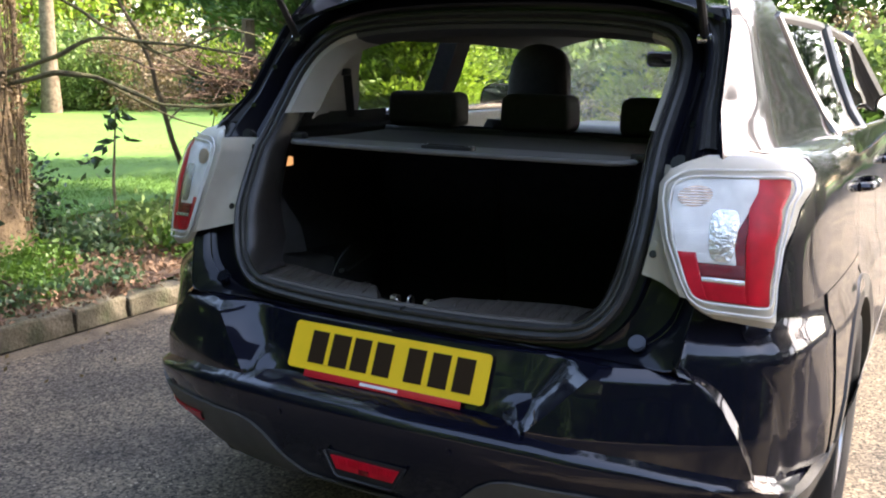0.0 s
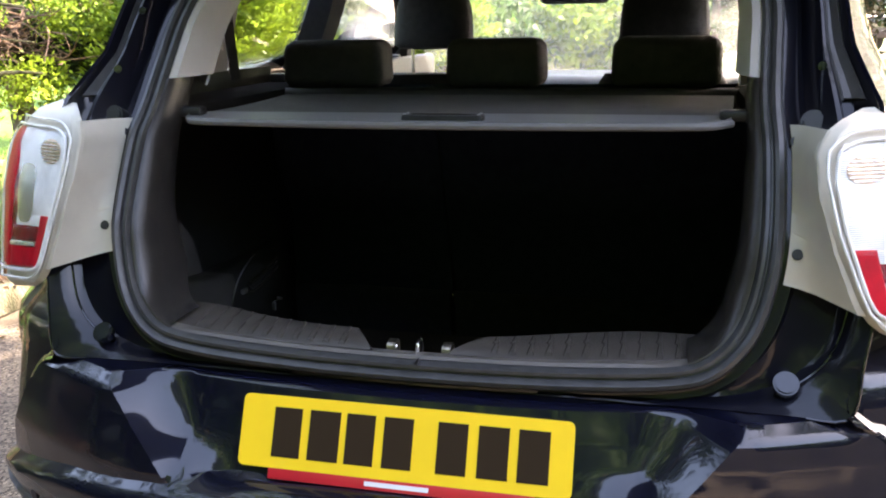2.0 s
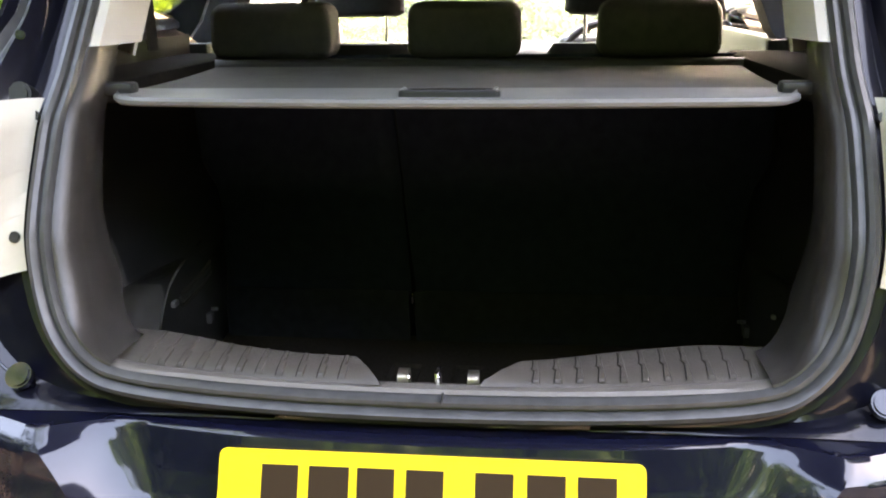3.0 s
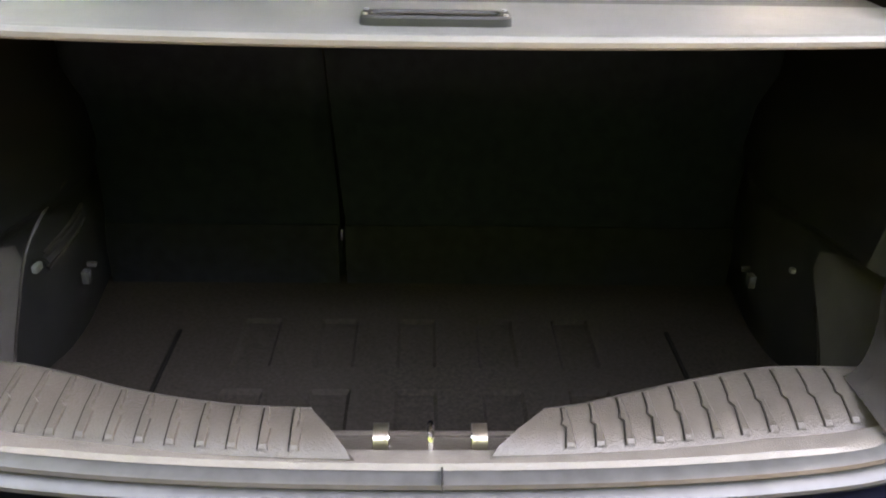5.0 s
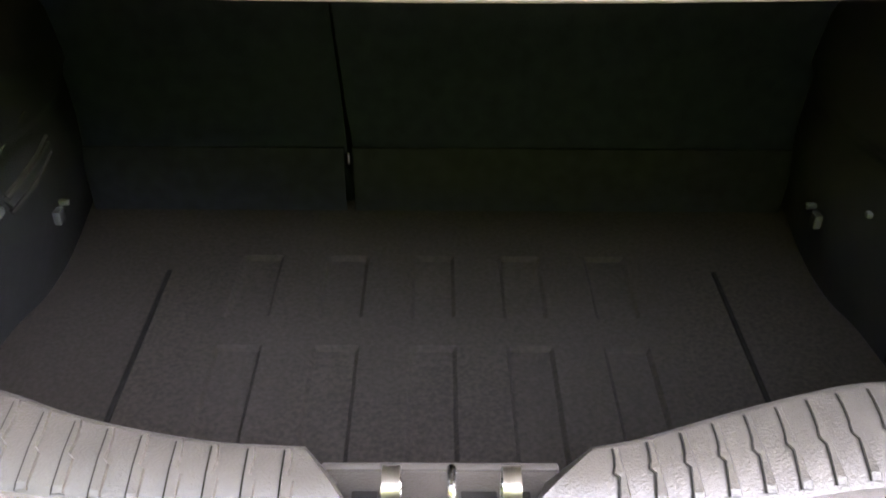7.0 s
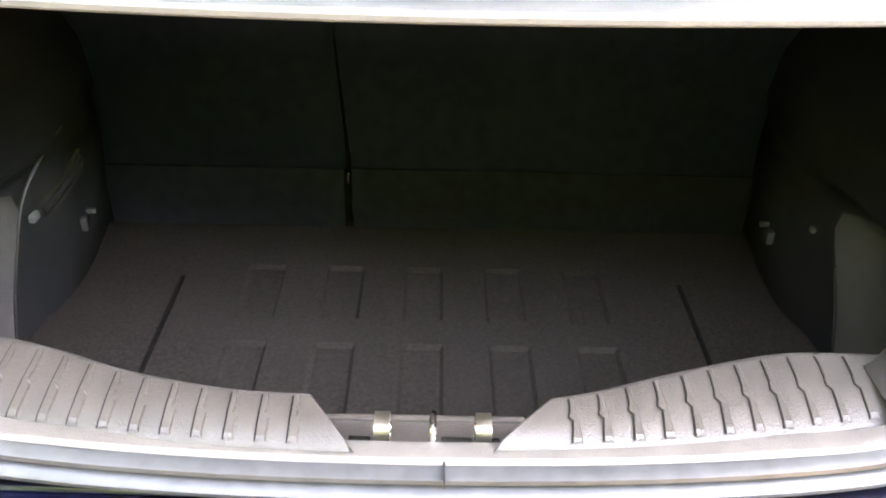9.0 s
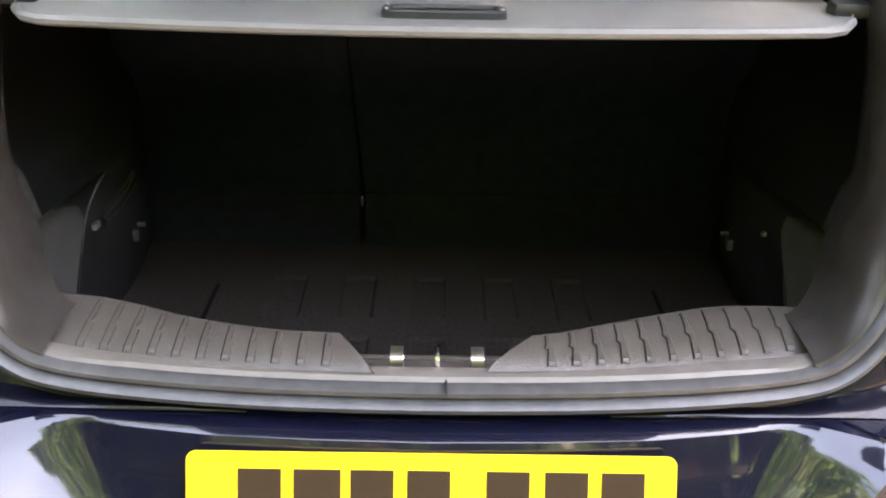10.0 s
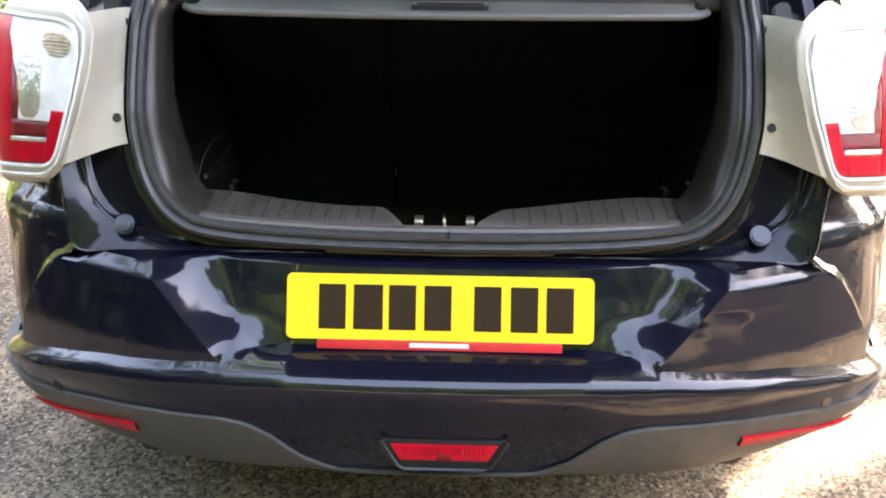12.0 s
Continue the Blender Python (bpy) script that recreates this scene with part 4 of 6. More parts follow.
for sd in (-1, 1):
    lamp = part("tail_lamp", thick(lamp_patch(LIN(0, 1, 30), LIN(0, 1, 24), -0.006, sd, 0.012), 0.01), LAMP_HOUSING, car,
                "tail lamp with red and clear lenses in a pale housing")
    # clear field in the upper inner part, red along the bottom and the outer side
    inner = lambda v: red_from(v) - 0.085 * max(0.0, min(1.0, (0.68 - v) / 0.12))
    part("clear_lens", lamp_band(0.06, inner, 0.43, 0.87, -0.012, sd), CLEAR_LENS, lamp, "clear lamp lens")
    part("clear_lens", lamp_band(0.19, inner, 0.37, 0.43, -0.012, sd, nv=6), CLEAR_LENS, lamp, "clear lamp lens")
    part("reflector_bowl", lamp_disc(0.37, 0.54, 0.095, 0.155, -0.013, sd, 0.55, 0.004), SILVER_REFLECTOR, lamp, "silver reflector")
    part("amber_field", lamp_disc(0.165, 0.765, 0.085, 0.062, -0.0128, sd, 0.9, 0.0), AMBER, lamp)
    for k in range(7):
        v = 0.715 + 0.0165 * k
        h = 0.085 * math.sqrt(max(0.25, 1 - ((v - 0.765) / 0.066) ** 2))
        part("reflector_rib", tube([lamp_point(0.165 + h * q, v, -0.0142, sd) for q in LIN(-1, 1, 7)], 0.0011, 5), SILVER_REFLECTOR, lamp)
    part("red_lens", lamp_band(0.06, 0.19, 0.14, 0.43, -0.012, sd), RED_LENS, lamp, "red lamp lens")
    part("red_lens", lamp_band(0.19, 0.57, 0.14, 0.26, -0.012, sd), RED_LENS, lamp, "red lamp lens")
    part("red_lens", lamp_band(red_from, red_to, 0.14, 0.87, -0.012, sd), RED_LENS, lamp, "red lamp lens")
    part("inner_red_lens", lamp_band(0.19, 0.57, 0.285, 0.37, -0.0105, sd, nv=8), RED_DEEP, lamp, "deep red inner lens")
    part("inner_red_lens", lamp_band(inner, red_from, 0.37, 0.68, -0.0105, sd), RED_DEEP, lamp, "deep red inner lens")
    part("lens_bar", lamp_band(0.19, 0.56, 0.26, 0.285, -0.015, sd, nv=4), SILVER_REFLECTOR, lamp)
    cov = part("lens_cover", thick(lamp_band(0.045, lambda v: red_to(v) + 0.03, 0.125, 0.885, -0.019, sd, 30, 24, 0.008), 0.0015), COVER_LENS, lamp, "clear outer lens cover")
    cov.visible_shadow = False
    for u0, du, v0, v1, rr in ((0.045, 0.03, 0.125, 0.885, 0.0028), (0.012, 0.075, 0.075, 0.925, 0.0022)):
        ring_pts = []
        for a in LIN(0, math.tau, 97)[:-1]:
            v = (v0 + v1) / 2 + (v1 - v0) / 2 * math.copysign(abs(math.sin(a)) ** 0.22, math.sin(a))
            u1 = red_to(v) + du
            ring_pts.append(lamp_point((u0 + u1) / 2 + (u1 - u0) / 2 * math.copysign(abs(math.cos(a)) ** 0.22, math.cos(a)), v, -0.0145, sd))
        part("lens_rim", tube(ring_pts + [ring_pts[0]], rr, 6, caps=False), CLEAR_LENS, lamp)
    # inner mounting flank that faces the opening
    rows = []
    for u in LIN(0, 1, 18):
        z = 0.860 + (1.062 - 0.860) * u
        i = min(range(NQ), key=lambda k: abs(RIM[k][1] - z) if RIM[k][0] > 0.4 else 9)
        a = Vector(rim_point(i, -0.010, 0.006))
        zb = z - 0.036 * (1 - u) + 0.01 * u
        s0, _ = lamp_edges(zb)
        b = Vector(skin(s0, zb, -0.004, 1))
        m = a.lerp(b, 0.42) + Vector((0, 0.014, 0))
        row = [a, a.lerp(m, 0.5) + Vector((0, 0.004, 0)), m, m.lerp(b, 0.35) + Vector((0, -0.004, 0)), m.lerp(b, 0.8) + Vector((0.0, -0.012, 0)), b]
        rows.append([(sd * p.x, p.y, p.z) for p in row])
    part("lamp_flank", grid(rows), LAMP_HOUSING, lamp, "pale plastic lamp mounting flank")
    for z, x in ((0.893, 0.561), (1.044, 0.556)):
        part("lamp_bolt", cyl(0.008, 0.008, (sd * x, gate(x, z) + 0.006, z), (0, -1, 0.4), n=16, bevel=0.001), BLACK_PLASTIC, lamp)

# ---- flank: quarter panel, doors, windows ----
ARCH_Y, ARCH_R = 0.95, 0.375


def flank(s_or_y, z, side, inset=0.0):
    return skin(s_at_y(s_or_y, z), z, inset, side)


def flank_patch(y0, y1, z0f, z1f, side, ny, nz, inset=0.0):
    rows = []
    for u in LIN(0, 1, ny):
        row = []
        for v in LIN(0, 1, nz):
            ya, yb = y0(v) if callable(y0) else y0, y1(v) if callable(y1) else y1
            y = ya + (yb - ya) * u
            z0, z1 = z0f(y), z1f(y)
            row.append(flank(y, z0 + (z1 - z0) * v, side, inset))
        rows.append(row)
    return thick(grid(rows), -0.004)


def arch_z(y):
    d = ARCH_R ** 2 - (y - ARCH_Y) ** 2
    return max(0.40, 0.33 + (math.sqrt(d) if d > 0 else 0))


def waist(y):
    return 1.10 - 0.012 * (y - 0.6)


for sd in (-1, 1):
    rows = []
    for v in LIN(0, 1, 16):
        z = 0.795 + (1.10 - 0.795) * v
        y0 = flank(0, z, sd)[1]
        ys = lerp_table(z, [0.785, 0.85, 0.93, 1.0, 1.05, 1.095, 1.10], [0.215, 0.228, 0.259, 0.325, 0.453, 0.46, 0.30])
        rows.append([flank(y, z, sd) for y in LIN(ys, 0.98, 24)])
    part("quarter_panel", thick(grid(rows), -0.004), PAINT, car, "navy painted rear quarter panel")
    part("quarter_panel", flank_patch(0.46, 1.0, arch_z, lambda y: 0.792, sd, 40, 10), PAINT, car)
    part("rear_door", flank_patch(0.985, 1.58, lambda y: max(0.40, arch_z(y)), waist, sd, 30, 14), PAINT, car, "navy painted rear door")
    part("front_door", flank_patch(1.586, 2.95, lambda y: 0.40, waist, sd, 20, 14), PAINT, car, "navy painted front door")
    part("front_wing", flank_patch(2.956, 3.40, lambda y: 0.40, lambda y: 1.05, sd, 8, 10), PAINT, car)
    part("sill_cladding", flank_patch(1.09, 3.2, lambda y: 0.22, lambda y: 0.40, sd, 10, 5, -0.006), CLAD, car)
    # arch cladding
    rows = []
    for a in LIN(-12, 192, 40):
        c, q = math.cos(radians(a)), math.sin(radians(a))
        row = []
        for r, ins in ((ARCH_R - 0.03, 0.03), (ARCH_R - 0.028, -0.006), (ARCH_R + 0.035, -0.008), (ARCH_R + 0.037, 0.004)):
            y, z = ARCH_Y + c * r, max(0.24, 0.33 + q * r)
            row.append(flank(y, z, sd, ins))
        rows.append(row)
    part("arch_cladding", grid(rows), CLAD, car)
    # pillars and windows
    WIN_TOP = 1.405
    def top(y):
        return WIN_TOP - 0.02 * (y - 1.4) ** 2
    rows = []
    for v in LIN(0, 1, 16):
        z = 1.075 + (1.46 - 1.075) * v
        ex, ey = lerp_table(z, [1.03, 1.10, 1.18, 1.37, 1.46], [0.675, 0.663, 0.634, 0.615, 0.58]), lerp_table(z, [1.03, 1.10, 1.18, 1.37, 1.46], [0.21, 0.245, 0.335, 0.47, 0.55])
        yend = 1.04 - 0.22 * v
        end = Vector(flank(yend, z, 1))
        a = Vector((ex, ey, z))
        mid = a.lerp(end, 0.35) + Vector((0.030, -0.02, 0)) * (1 - 0.6 * v)
        rows.append([(sd * p.x, p.y, p.z) for p in spline([a, mid, end], 12)])
    part("rear_pillar", thick(grid(rows), -0.006), PAINT, car, "navy painted rear roof pillar")
    for y0, y1, nm in ((1.06, 1.50, "rear_side_window"), (1.60, 2.70, "front_side_window")):
        lean0 = -0.23 if y0 < 1.2 else 0.0
        lean1 = 0.0 if y0 < 1.2 else -0.35
        g = part(nm, flank_patch(lambda v, a=y0, l=lean0: a + l * v, lambda v, a=y1, l=lean1: a + l * v, waist, top, sd, 10, 8, 0.006), TINT if y0 < 1.2 else GLASS, car)
        g.visible_shadow = y0 < 1.2
        part("window_trim", tube([flank(y, waist(y) + 0.004, sd, -0.004) for y in LIN(y0 - 0.05, y1 + 0.05, 8)], 0.008, 6), CHROME, car)
        part("window_frame", tube([flank(y, top(y), sd, 0.0) for y in LIN(y0 + lean0, y1 + lean1, 8)], 0.014, 6), SATIN, car)
        part("window_frame", tube([flank(y0 + lean0 * v, waist(y0) + (top(y0) - waist(y0)) * v, sd, 0.0) for v in LIN(0, 1, 6)], 0.016, 6), SATIN, car)
    part("middle_pillar", thick(grid([[flank(y, waist(y) + (top(y) - waist(y)) * v, sd, 0.01) for y in (1.48, 1.54, 1.60)] for v in LIN(0, 1, 8)]), 0.07), FABRIC, car)
    part("front_pillar", tube([flank(2.76, 1.07, sd, 0.03), flank(2.40, 1.40, sd, 0.03)], 0.045, 8), BLACK_PLASTIC, car)
    # inner lining of the rear pillar
    rows = []
    for v in LIN(0, 1, 12):
        z = 1.117 + 0.303 * v
        i = min(range(NQ), key=lambda k: abs(RIM[k][1] - z) if RIM[k][0] > 0.35 else 9)
        a = Vector(rim_point(i, 0.052, 0.115))
        if z > 1.36:
            a = Vector((0.47, gate(0.5, z) + 0.115, z))
        e = Vector((lerp_table(z, [1.1, 1.42], [0.700, 0.58]), 0.90 - 0.06 * v, z))
        m = a.lerp(e, 0.45) + Vector((0.03, -0.01, 0))
        rows.append([(sd * p.x, p.y, p.z) for p in spline([a, m, e], 10)])
    part("pillar_lining", thick(grid(rows), 0.004), PALE_TRIM, car, "pale grey pillar lining")
    part("seat_belt", thick(grid([[(sd * (0.606 + 0.01 * k), 0.735 + 0.035 * k, 1.235 - 0.135 * k), (sd * (0.600 + 0.01 * k), 0.768 + 0.035 * k, 1.235 - 0.135 * k)] for k in LIN(0, 1, 4)]), 0.003), FABRIC, car)
    part("belt_guide", box(0.022, 0.042, 0.022, (sd * 0.606, 0.748, 1.240), 0.006), BLACK_PLASTIC, car)
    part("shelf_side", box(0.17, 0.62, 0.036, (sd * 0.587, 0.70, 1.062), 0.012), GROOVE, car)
    part("door_card", box(0.05, 2.2, 0.6, (sd * 0.74, 1.9, 0.78), 0.02), BLACK_PLASTIC, car)
    # wheel
    wheel = new("wheel")
    wheel.parent = car
    wheel.location = (sd * 0.80, ARCH_Y, 0.325)
    prof = [(0.205, -0.09), (0.235, -0.105), (0.30, -0.105), (0.318, -0.085), (0.325, -0.05), (0.325, 0.05), (0.318, 0.085), (0.30, 0.105), (0.235, 0.105), (0.205, 0.09)]
    part("tyre", grid([[(sd * w, r * math.cos(a), r * math.sin(a)) for r, w in prof] for a in LIN(0, math.tau, 49)[:-1]], ring=True), TYRE, wheel)
    rim = [(0.208, 0.09), (0.20, 0.085), (0.19, 0.04), (0.12, -0.02), (0.0, -0.02)]
    part("wheel_rim", grid([[(sd * w, max(r, 0.001) * math.cos(a), max(r, 0.001) * math.sin(a)) for r, w in rim[:3]] for a in LIN(0, math.tau, 41)[:-1]], ring=True), ALLOY, wheel)
    for k in range(5):
        a = k * math.tau / 5
        part("spoke", box(0.03, 0.05, 0.19, (0, 0, 0), 0.008, turn=pose(0, 0, 0) @ Matrix.Translation((sd * 0.07, 0, 0)) @ Matrix.Rotation(a, 4, "X") @ Matrix.Translation((0, 0, 0.105))), ALLOY, wheel)
    part("hub", cyl(0.045, 0.04, (sd * 0.07, 0, 0), (1, 0, 0)), ALLOY, wheel)
    part("arch_liner", grid([[(sd * w, ARCH_Y + 0.37 * math.cos(a), 0.33 + 0.37 * math.sin(a)) for w in (0.645, 0.86)] for a in LIN(0, math.pi, 20)]), BLACK_PLASTIC, car)
    # door mirror
    mx, my, mz = sd * 0.890, 2.53, 1.115
    def mirror_shape(scale, y):
        return [(mx + scale * 0.108 * math.copysign(abs(math.cos(a)) ** 0.62, math.cos(a)), y,
                 mz + scale * (0.074 + 0.010 * sd * math.cos(a) * (math.sin(a) > 0) * -1) * math.copysign(abs(math.sin(a)) ** 0.62, math.sin(a))) for a in LIN(0, math.tau, 41)[:-1]]
    bm = grid([mirror_shape(0.90, my - 0.055), mirror_shape(0.97, my - 0.060), mirror_shape(1.0, my - 0.045), mirror_shape(0.98, my), mirror_shape(0.80, my + 0.06), mirror_shape(0.3, my + 0.085)], closed=True)
    mir = part("door_mirror", bm, PAINT, car, "navy door mirror")
    bm = grid([mirror_shape(0.92, my - 0.056), mirror_shape(0.88, my - 0.050), mirror_shape(0.5, my - 0.049), mirror_shape(0.02, my - 0.049)], closed=True)
    part("mirror_face", bm, MIRROR, mir, "mirror glass")
    part("mirror_arm", box(0.10, 0.05, 0.04, (sd * 0.80, 2.56, 1.07), 0.012), BLACK_PLASTIC, mir)
for y in (1.02, 1.95):
    hd = part("door_handle", tube(spline([flank(y, 0.965, 1, -0.004), flank(y + 0.03, 0.968, 1, -0.035), flank(y + 0.17, 0.968, 1, -0.035), flank(y + 0.20, 0.965, 1, -0.004)], 14), 0.013, 8), PAINT, car)
    part("door_handle", tube(spline([flank(y, 0.965, -1, -0.004), flank(y + 0.03, 0.968, -1, -0.035), flank(y + 0.17, 0.968, -1, -0.035), flank(y + 0.20, 0.965, -1, -0.004)], 14), 0.013, 8), PAINT, car)

# ---- roof, tailgate, struts ----
def roof_z(x, y):
    return 1.50 - 0.10 * (abs(x) / 0.62) ** 2.5 - 0.03 * ((y - 1.5) / 1.0) ** 2


rows = [[(x, y, roof_z(x, y)) for x in LIN(-0.62, 0.62, 25)] for y in LIN(0.49, 2.35, 20)]
part("roof", thick(grid(rows), 0.01), PAINT, car, "navy painted roof")
rows = [[(x, y, roof_z(x, y) - 0.05) for x in LIN(-0.60, 0.60, 25)] for y in LIN(0.585, 2.32, 20)]
part("headlining", thick(grid(rows), 0.01), HEADLINER, car, "pale grey headlining")
rows = [[rim_point(i, o, dy) for o, dy in ((-0.02, 0.012), (-0.045, 0.03), (-0.075, 0.05))] for i in range(50, NRING - 50 + 1)]
part("roof_header", grid(rows), JAMB, car)
part("roof_lamp", box(0.14, 0.10, 0.03, (0.0, 1.0, 1.425), 0.01), PALE_TRIM, car)
HINGE, LOW = Vector((0, 0.53, 1.485)), Vector((0, -0.40, 2.02))
axis_t = LOW - HINGE
rows = []
for u in LIN(0, 1, 16):
    c = HINGE + axis_t * u
    w = 0.56 + 0.10 * math.sin(u * 2.2)
    bulge = 0.07 * math.sin(u * math.pi)
    rows.append([(w * q, c.y + 0.04 * (1 - q * q) * u - bulge * 0.3, c.z + bulge + 0.05 * (1 - q * q)) for q in LIN(-1, 1, 21)])
gate_thing = part("tailgate", thick(grid(rows), 0.05), PAINT, car, "navy tailgate lifted fully up")
rows = [[(p[0] * 0.8, p[1], p[2] - 0.075) for p in r] for r in rows[1:8]]
part("tailgate_lining", thick(grid(rows), 0.01), BLACK_PLASTIC, gate_thing)
for sd in (-1, 1):
    part("gas_strut", join(tube([(sd * 0.565, 0.46, 1.33), (sd * 0.565, 0.28, 1.56)], 0.010), tube([(sd * 0.565, 0.28, 1.56), (sd * 0.55, 0.08, 1.86)], 0.005)), BLACK_PLASTIC, car)
    part("strut_ball", cyl(0.012, 0.03, (sd * 0.565, 0.46, 1.33), (1, 0, 0)), CHROME, car)

# ---- cabin ----
for sx, ww in ((-0.405, 0.27), (0.335, 0.28)):
    rows = []
    for u in LIN(0, 1, 12):
        z = 0.45 + 0.61 * u
        w = 0.26 - 0.09 * max(0, (u - 0.6) / 0.4) ** 2
        rows.append([(sx + w * math.cos(a), 1.80 - 0.10 * u + 0.06 * math.sin(a), z) for a in LIN(0, math.tau, 25)[:-1]])
    bm = grid(rows, closed=True)
    bm.faces.new([v for v in bm.verts][-24:])
    part("front_seat", bm, FABRIC, car, "black cloth front seat")
    hr = headrest(sx, 1.82, 1.245, ww, 0.22, 0.11, "front_headrest", -6)
part("dashboard", join(box(1.35, 0.55, 0.28, (0, 2.80, 0.86), 0.08, seg=4), box(0.36, 0.2, 0.06, (0.37, 2.58, 1.01), 0.03, seg=3)), BLACK_PLASTIC, car)
part("steering_wheel", tube([(0.37 + 0.185 * math.cos(a), 2.38 + 0.07 * math.sin(a), 0.92 + 0.17 * math.sin(a)) for a in LIN(0, math.tau, 33)], 0.014, 8, caps=False), BLACK_PLASTIC, car)
rows = [[(x * (1 - 0.12 * v), 3.02 - 0.72 * v - 0.10 * (x / 0.7) ** 2, 1.00 + 0.42 * v) for x in LIN(-0.72, 0.72, 13)] for v in LIN(0, 1, 6)]
ws = part("windscreen", thick(grid(rows), 0.004), HAZY_GLASS, car, "clear windscreen")
ws.visible_shadow = False
rows = [[(x, 3.05 + 0.9 * u, 1.0 - 0.10 * u - 0.06 * (x / 0.75) ** 2) for x in LIN(-0.78, 0.78, 15)] for u in LIN(0, 1, 8)]
part("bonnet", thick(grid(rows), 0.01), PAINT, car, "navy bonnet")
part("front_end", box(1.6, 0.25, 0.62, (0, 3.95, 0.58), 0.1, seg=4), PAINT, car)
rm = part("cabin_mirror", box(0.255, 0.035, 0.068, (-0.005, 2.36, 1.310), 0.020, seg=3), BLACK_PLASTIC, car, "black cabin mirror")
part("mirror_face", box(0.222, 0.003, 0.050, (-0.005, 2.3415, 1.310), 0.0012), MIRROR, rm)
part("mirror_stem", box(0.05, 0.05, 0.10, (-0.005, 2.39, 1.378), 0.012), BLACK_PLASTIC, rm)
part("cabin_floor", box(1.5, 2.2, 0.04, (0, 2.1, 0.28), 0.01), CARPET, car)
part("underbody", box(1.2, 3.6, 0.08, (0, 1.95, 0.25), 0.02), BLACK_PLASTIC, car)
part("underbody", box(1.3, 0.55, 0.10, (0, 0.36, 0.36), 0.03), BLACK_PLASTIC, car)
part("rear_bench", box(1.2, 0.5, 0.25, (0, 1.32, 0.45), 0.06, seg=3), FABRIC, car)

# ---- ground ----
def sheet(name, x0, x1, y0, y1, mat, z=0.0, nx=2, ny=2, rough=0.0, label=""):
    rows = [[(x, y, z + rough * (noise.noise((x * 0.9, y * 0.9, 3)) + 0.5 * noise.noise((x * 3, y * 3, 8)))) for x in LIN(x0, x1, nx)] for y in LIN(y0, y1, ny)]
    return tagged(part(name, grid(rows), mat), label, "ground", kind="structure")


sheet("ground", -250, 250, -250, 250, LAWN, -0.03, label="grassy ground reaching the horizon")
sheet("road", -2.42, 9.4, -30, 17.2, ASPHALT, 0.0, 40, 90, label="worn grey tarmac drive")
sheet("verge", -5.2, -2.53, -14, 26, SOIL, 0.11, 60, 160, 0.05, "soil verge with leaf litter and ivy")
sheet("lawn", -70, -4.6, -20, 90, LAWN, 0.14, 60, 60, 0.04, "sunlit mown lawn")

DIRT = material("gutter_dirt", (0.185, 0.145, 0.10), 0.95, dark=(0.10, 0.08, 0.055), scale=7, fine=0.7, bump=0.9, bump_scale=120)
# near-black fill for the kerb joints and the line at the kerb foot
DARK_JOINT = material("dark_joint_fill", (0.016, 0.013, 0.009), 0.95, vary=0.4, scale=40, bump=0.6, bump_scale=120, spec=0.1)
rows = []
for y in LIN(-8, 12, 400):
    w = 0.10 + 0.09 * noise.noise((0, y * 1.3, 2)) + 0.06 * noise.noise((0, y * 6, 7)) + 0.03 * noise.noise((0, y * 22, 5))
    rows.append([(-2.43, y, 0.012), (-2.40, y, 0.010), (-2.42 + max(0.03, w) * 0.6, y, 0.006), (-2.42 + max(0.04, w), y, 0.001)])
tagged(part("gutter_dirt", grid(rows), DIRT), "tan dirt washed along the foot of the kerb", "dirt", kind="structure")
kerb = tagged(new("kerb"), "row of weathered stone kerb blocks beside the drive", "kerb", kind="structure")
kerb_meshes = []
for k in range(5):
    bm = box(0.13, 0.47 + 0.02 * k, 0.22, (0, 0, 0), 0.014)
    bmesh.ops.subdivide_edges(bm, edges=[e for e in bm.edges if e.calc_length() > 0.05], cuts=3, use_grid_fill=True)
    for v in bm.verts:
        v.co += Vector((noise.noise(v.co * 9 + Vector((k, 0, 0))), noise.noise(v.co * 9 + Vector((0, k, 5))), noise.noise(v.co * 9 + Vector((3, 0, k))))) * 0.013 + Vector(noise.noise_vector(v.co * 28 + Vector((k, k, 0)))) * 0.005
    me = bpy.data.meshes.new("kerb_stone")
    bm.to_mesh(me)
    bm.free()
    me.materials.append(KERB)
    kerb_meshes.append(me)
rng = random.Random(4)
joint = 1.135
spans = [(joint, joint + 0.32)]
while spans[-1][1] < 16:
    spans.append((spans[-1][1], spans[-1][1] + rng.uniform(0.34, 0.62)))
back_to = joint
while back_to > -10:
    length = rng.uniform(0.45, 0.75)
    spans.append((back_to - length, back_to))
    back_to -= length
for n, (ya, yb) in enumerate(spans):
    ob = new("kerb_stone", kerb_meshes[n % 5])
    ob.parent = kerb
    ob.location = (-2.475 + rng.uniform(-0.012, 0.012), (ya + yb) / 2, 0.008 + rng.uniform(-0.012, 0.01))
    ob.rotation_euler = (rng.uniform(-0.02, 0.02), rng.uniform(-0.05, 0.05), rng.uniform(-0.02, 0.02))
    ob.scale = (1, (yb - ya - 0.014) / (0.47 + 0.02 * (n % 5)), 1)
    part("kerb_joint", box(0.10, 0.026, 0.19, (-2.472 + rng.uniform(-0.004, 0.004), yb, 0.0), 0.003), DARK_JOINT, kerb, smooth=False)
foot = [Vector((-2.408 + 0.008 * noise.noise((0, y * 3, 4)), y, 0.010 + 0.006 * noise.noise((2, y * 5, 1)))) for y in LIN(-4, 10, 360)]
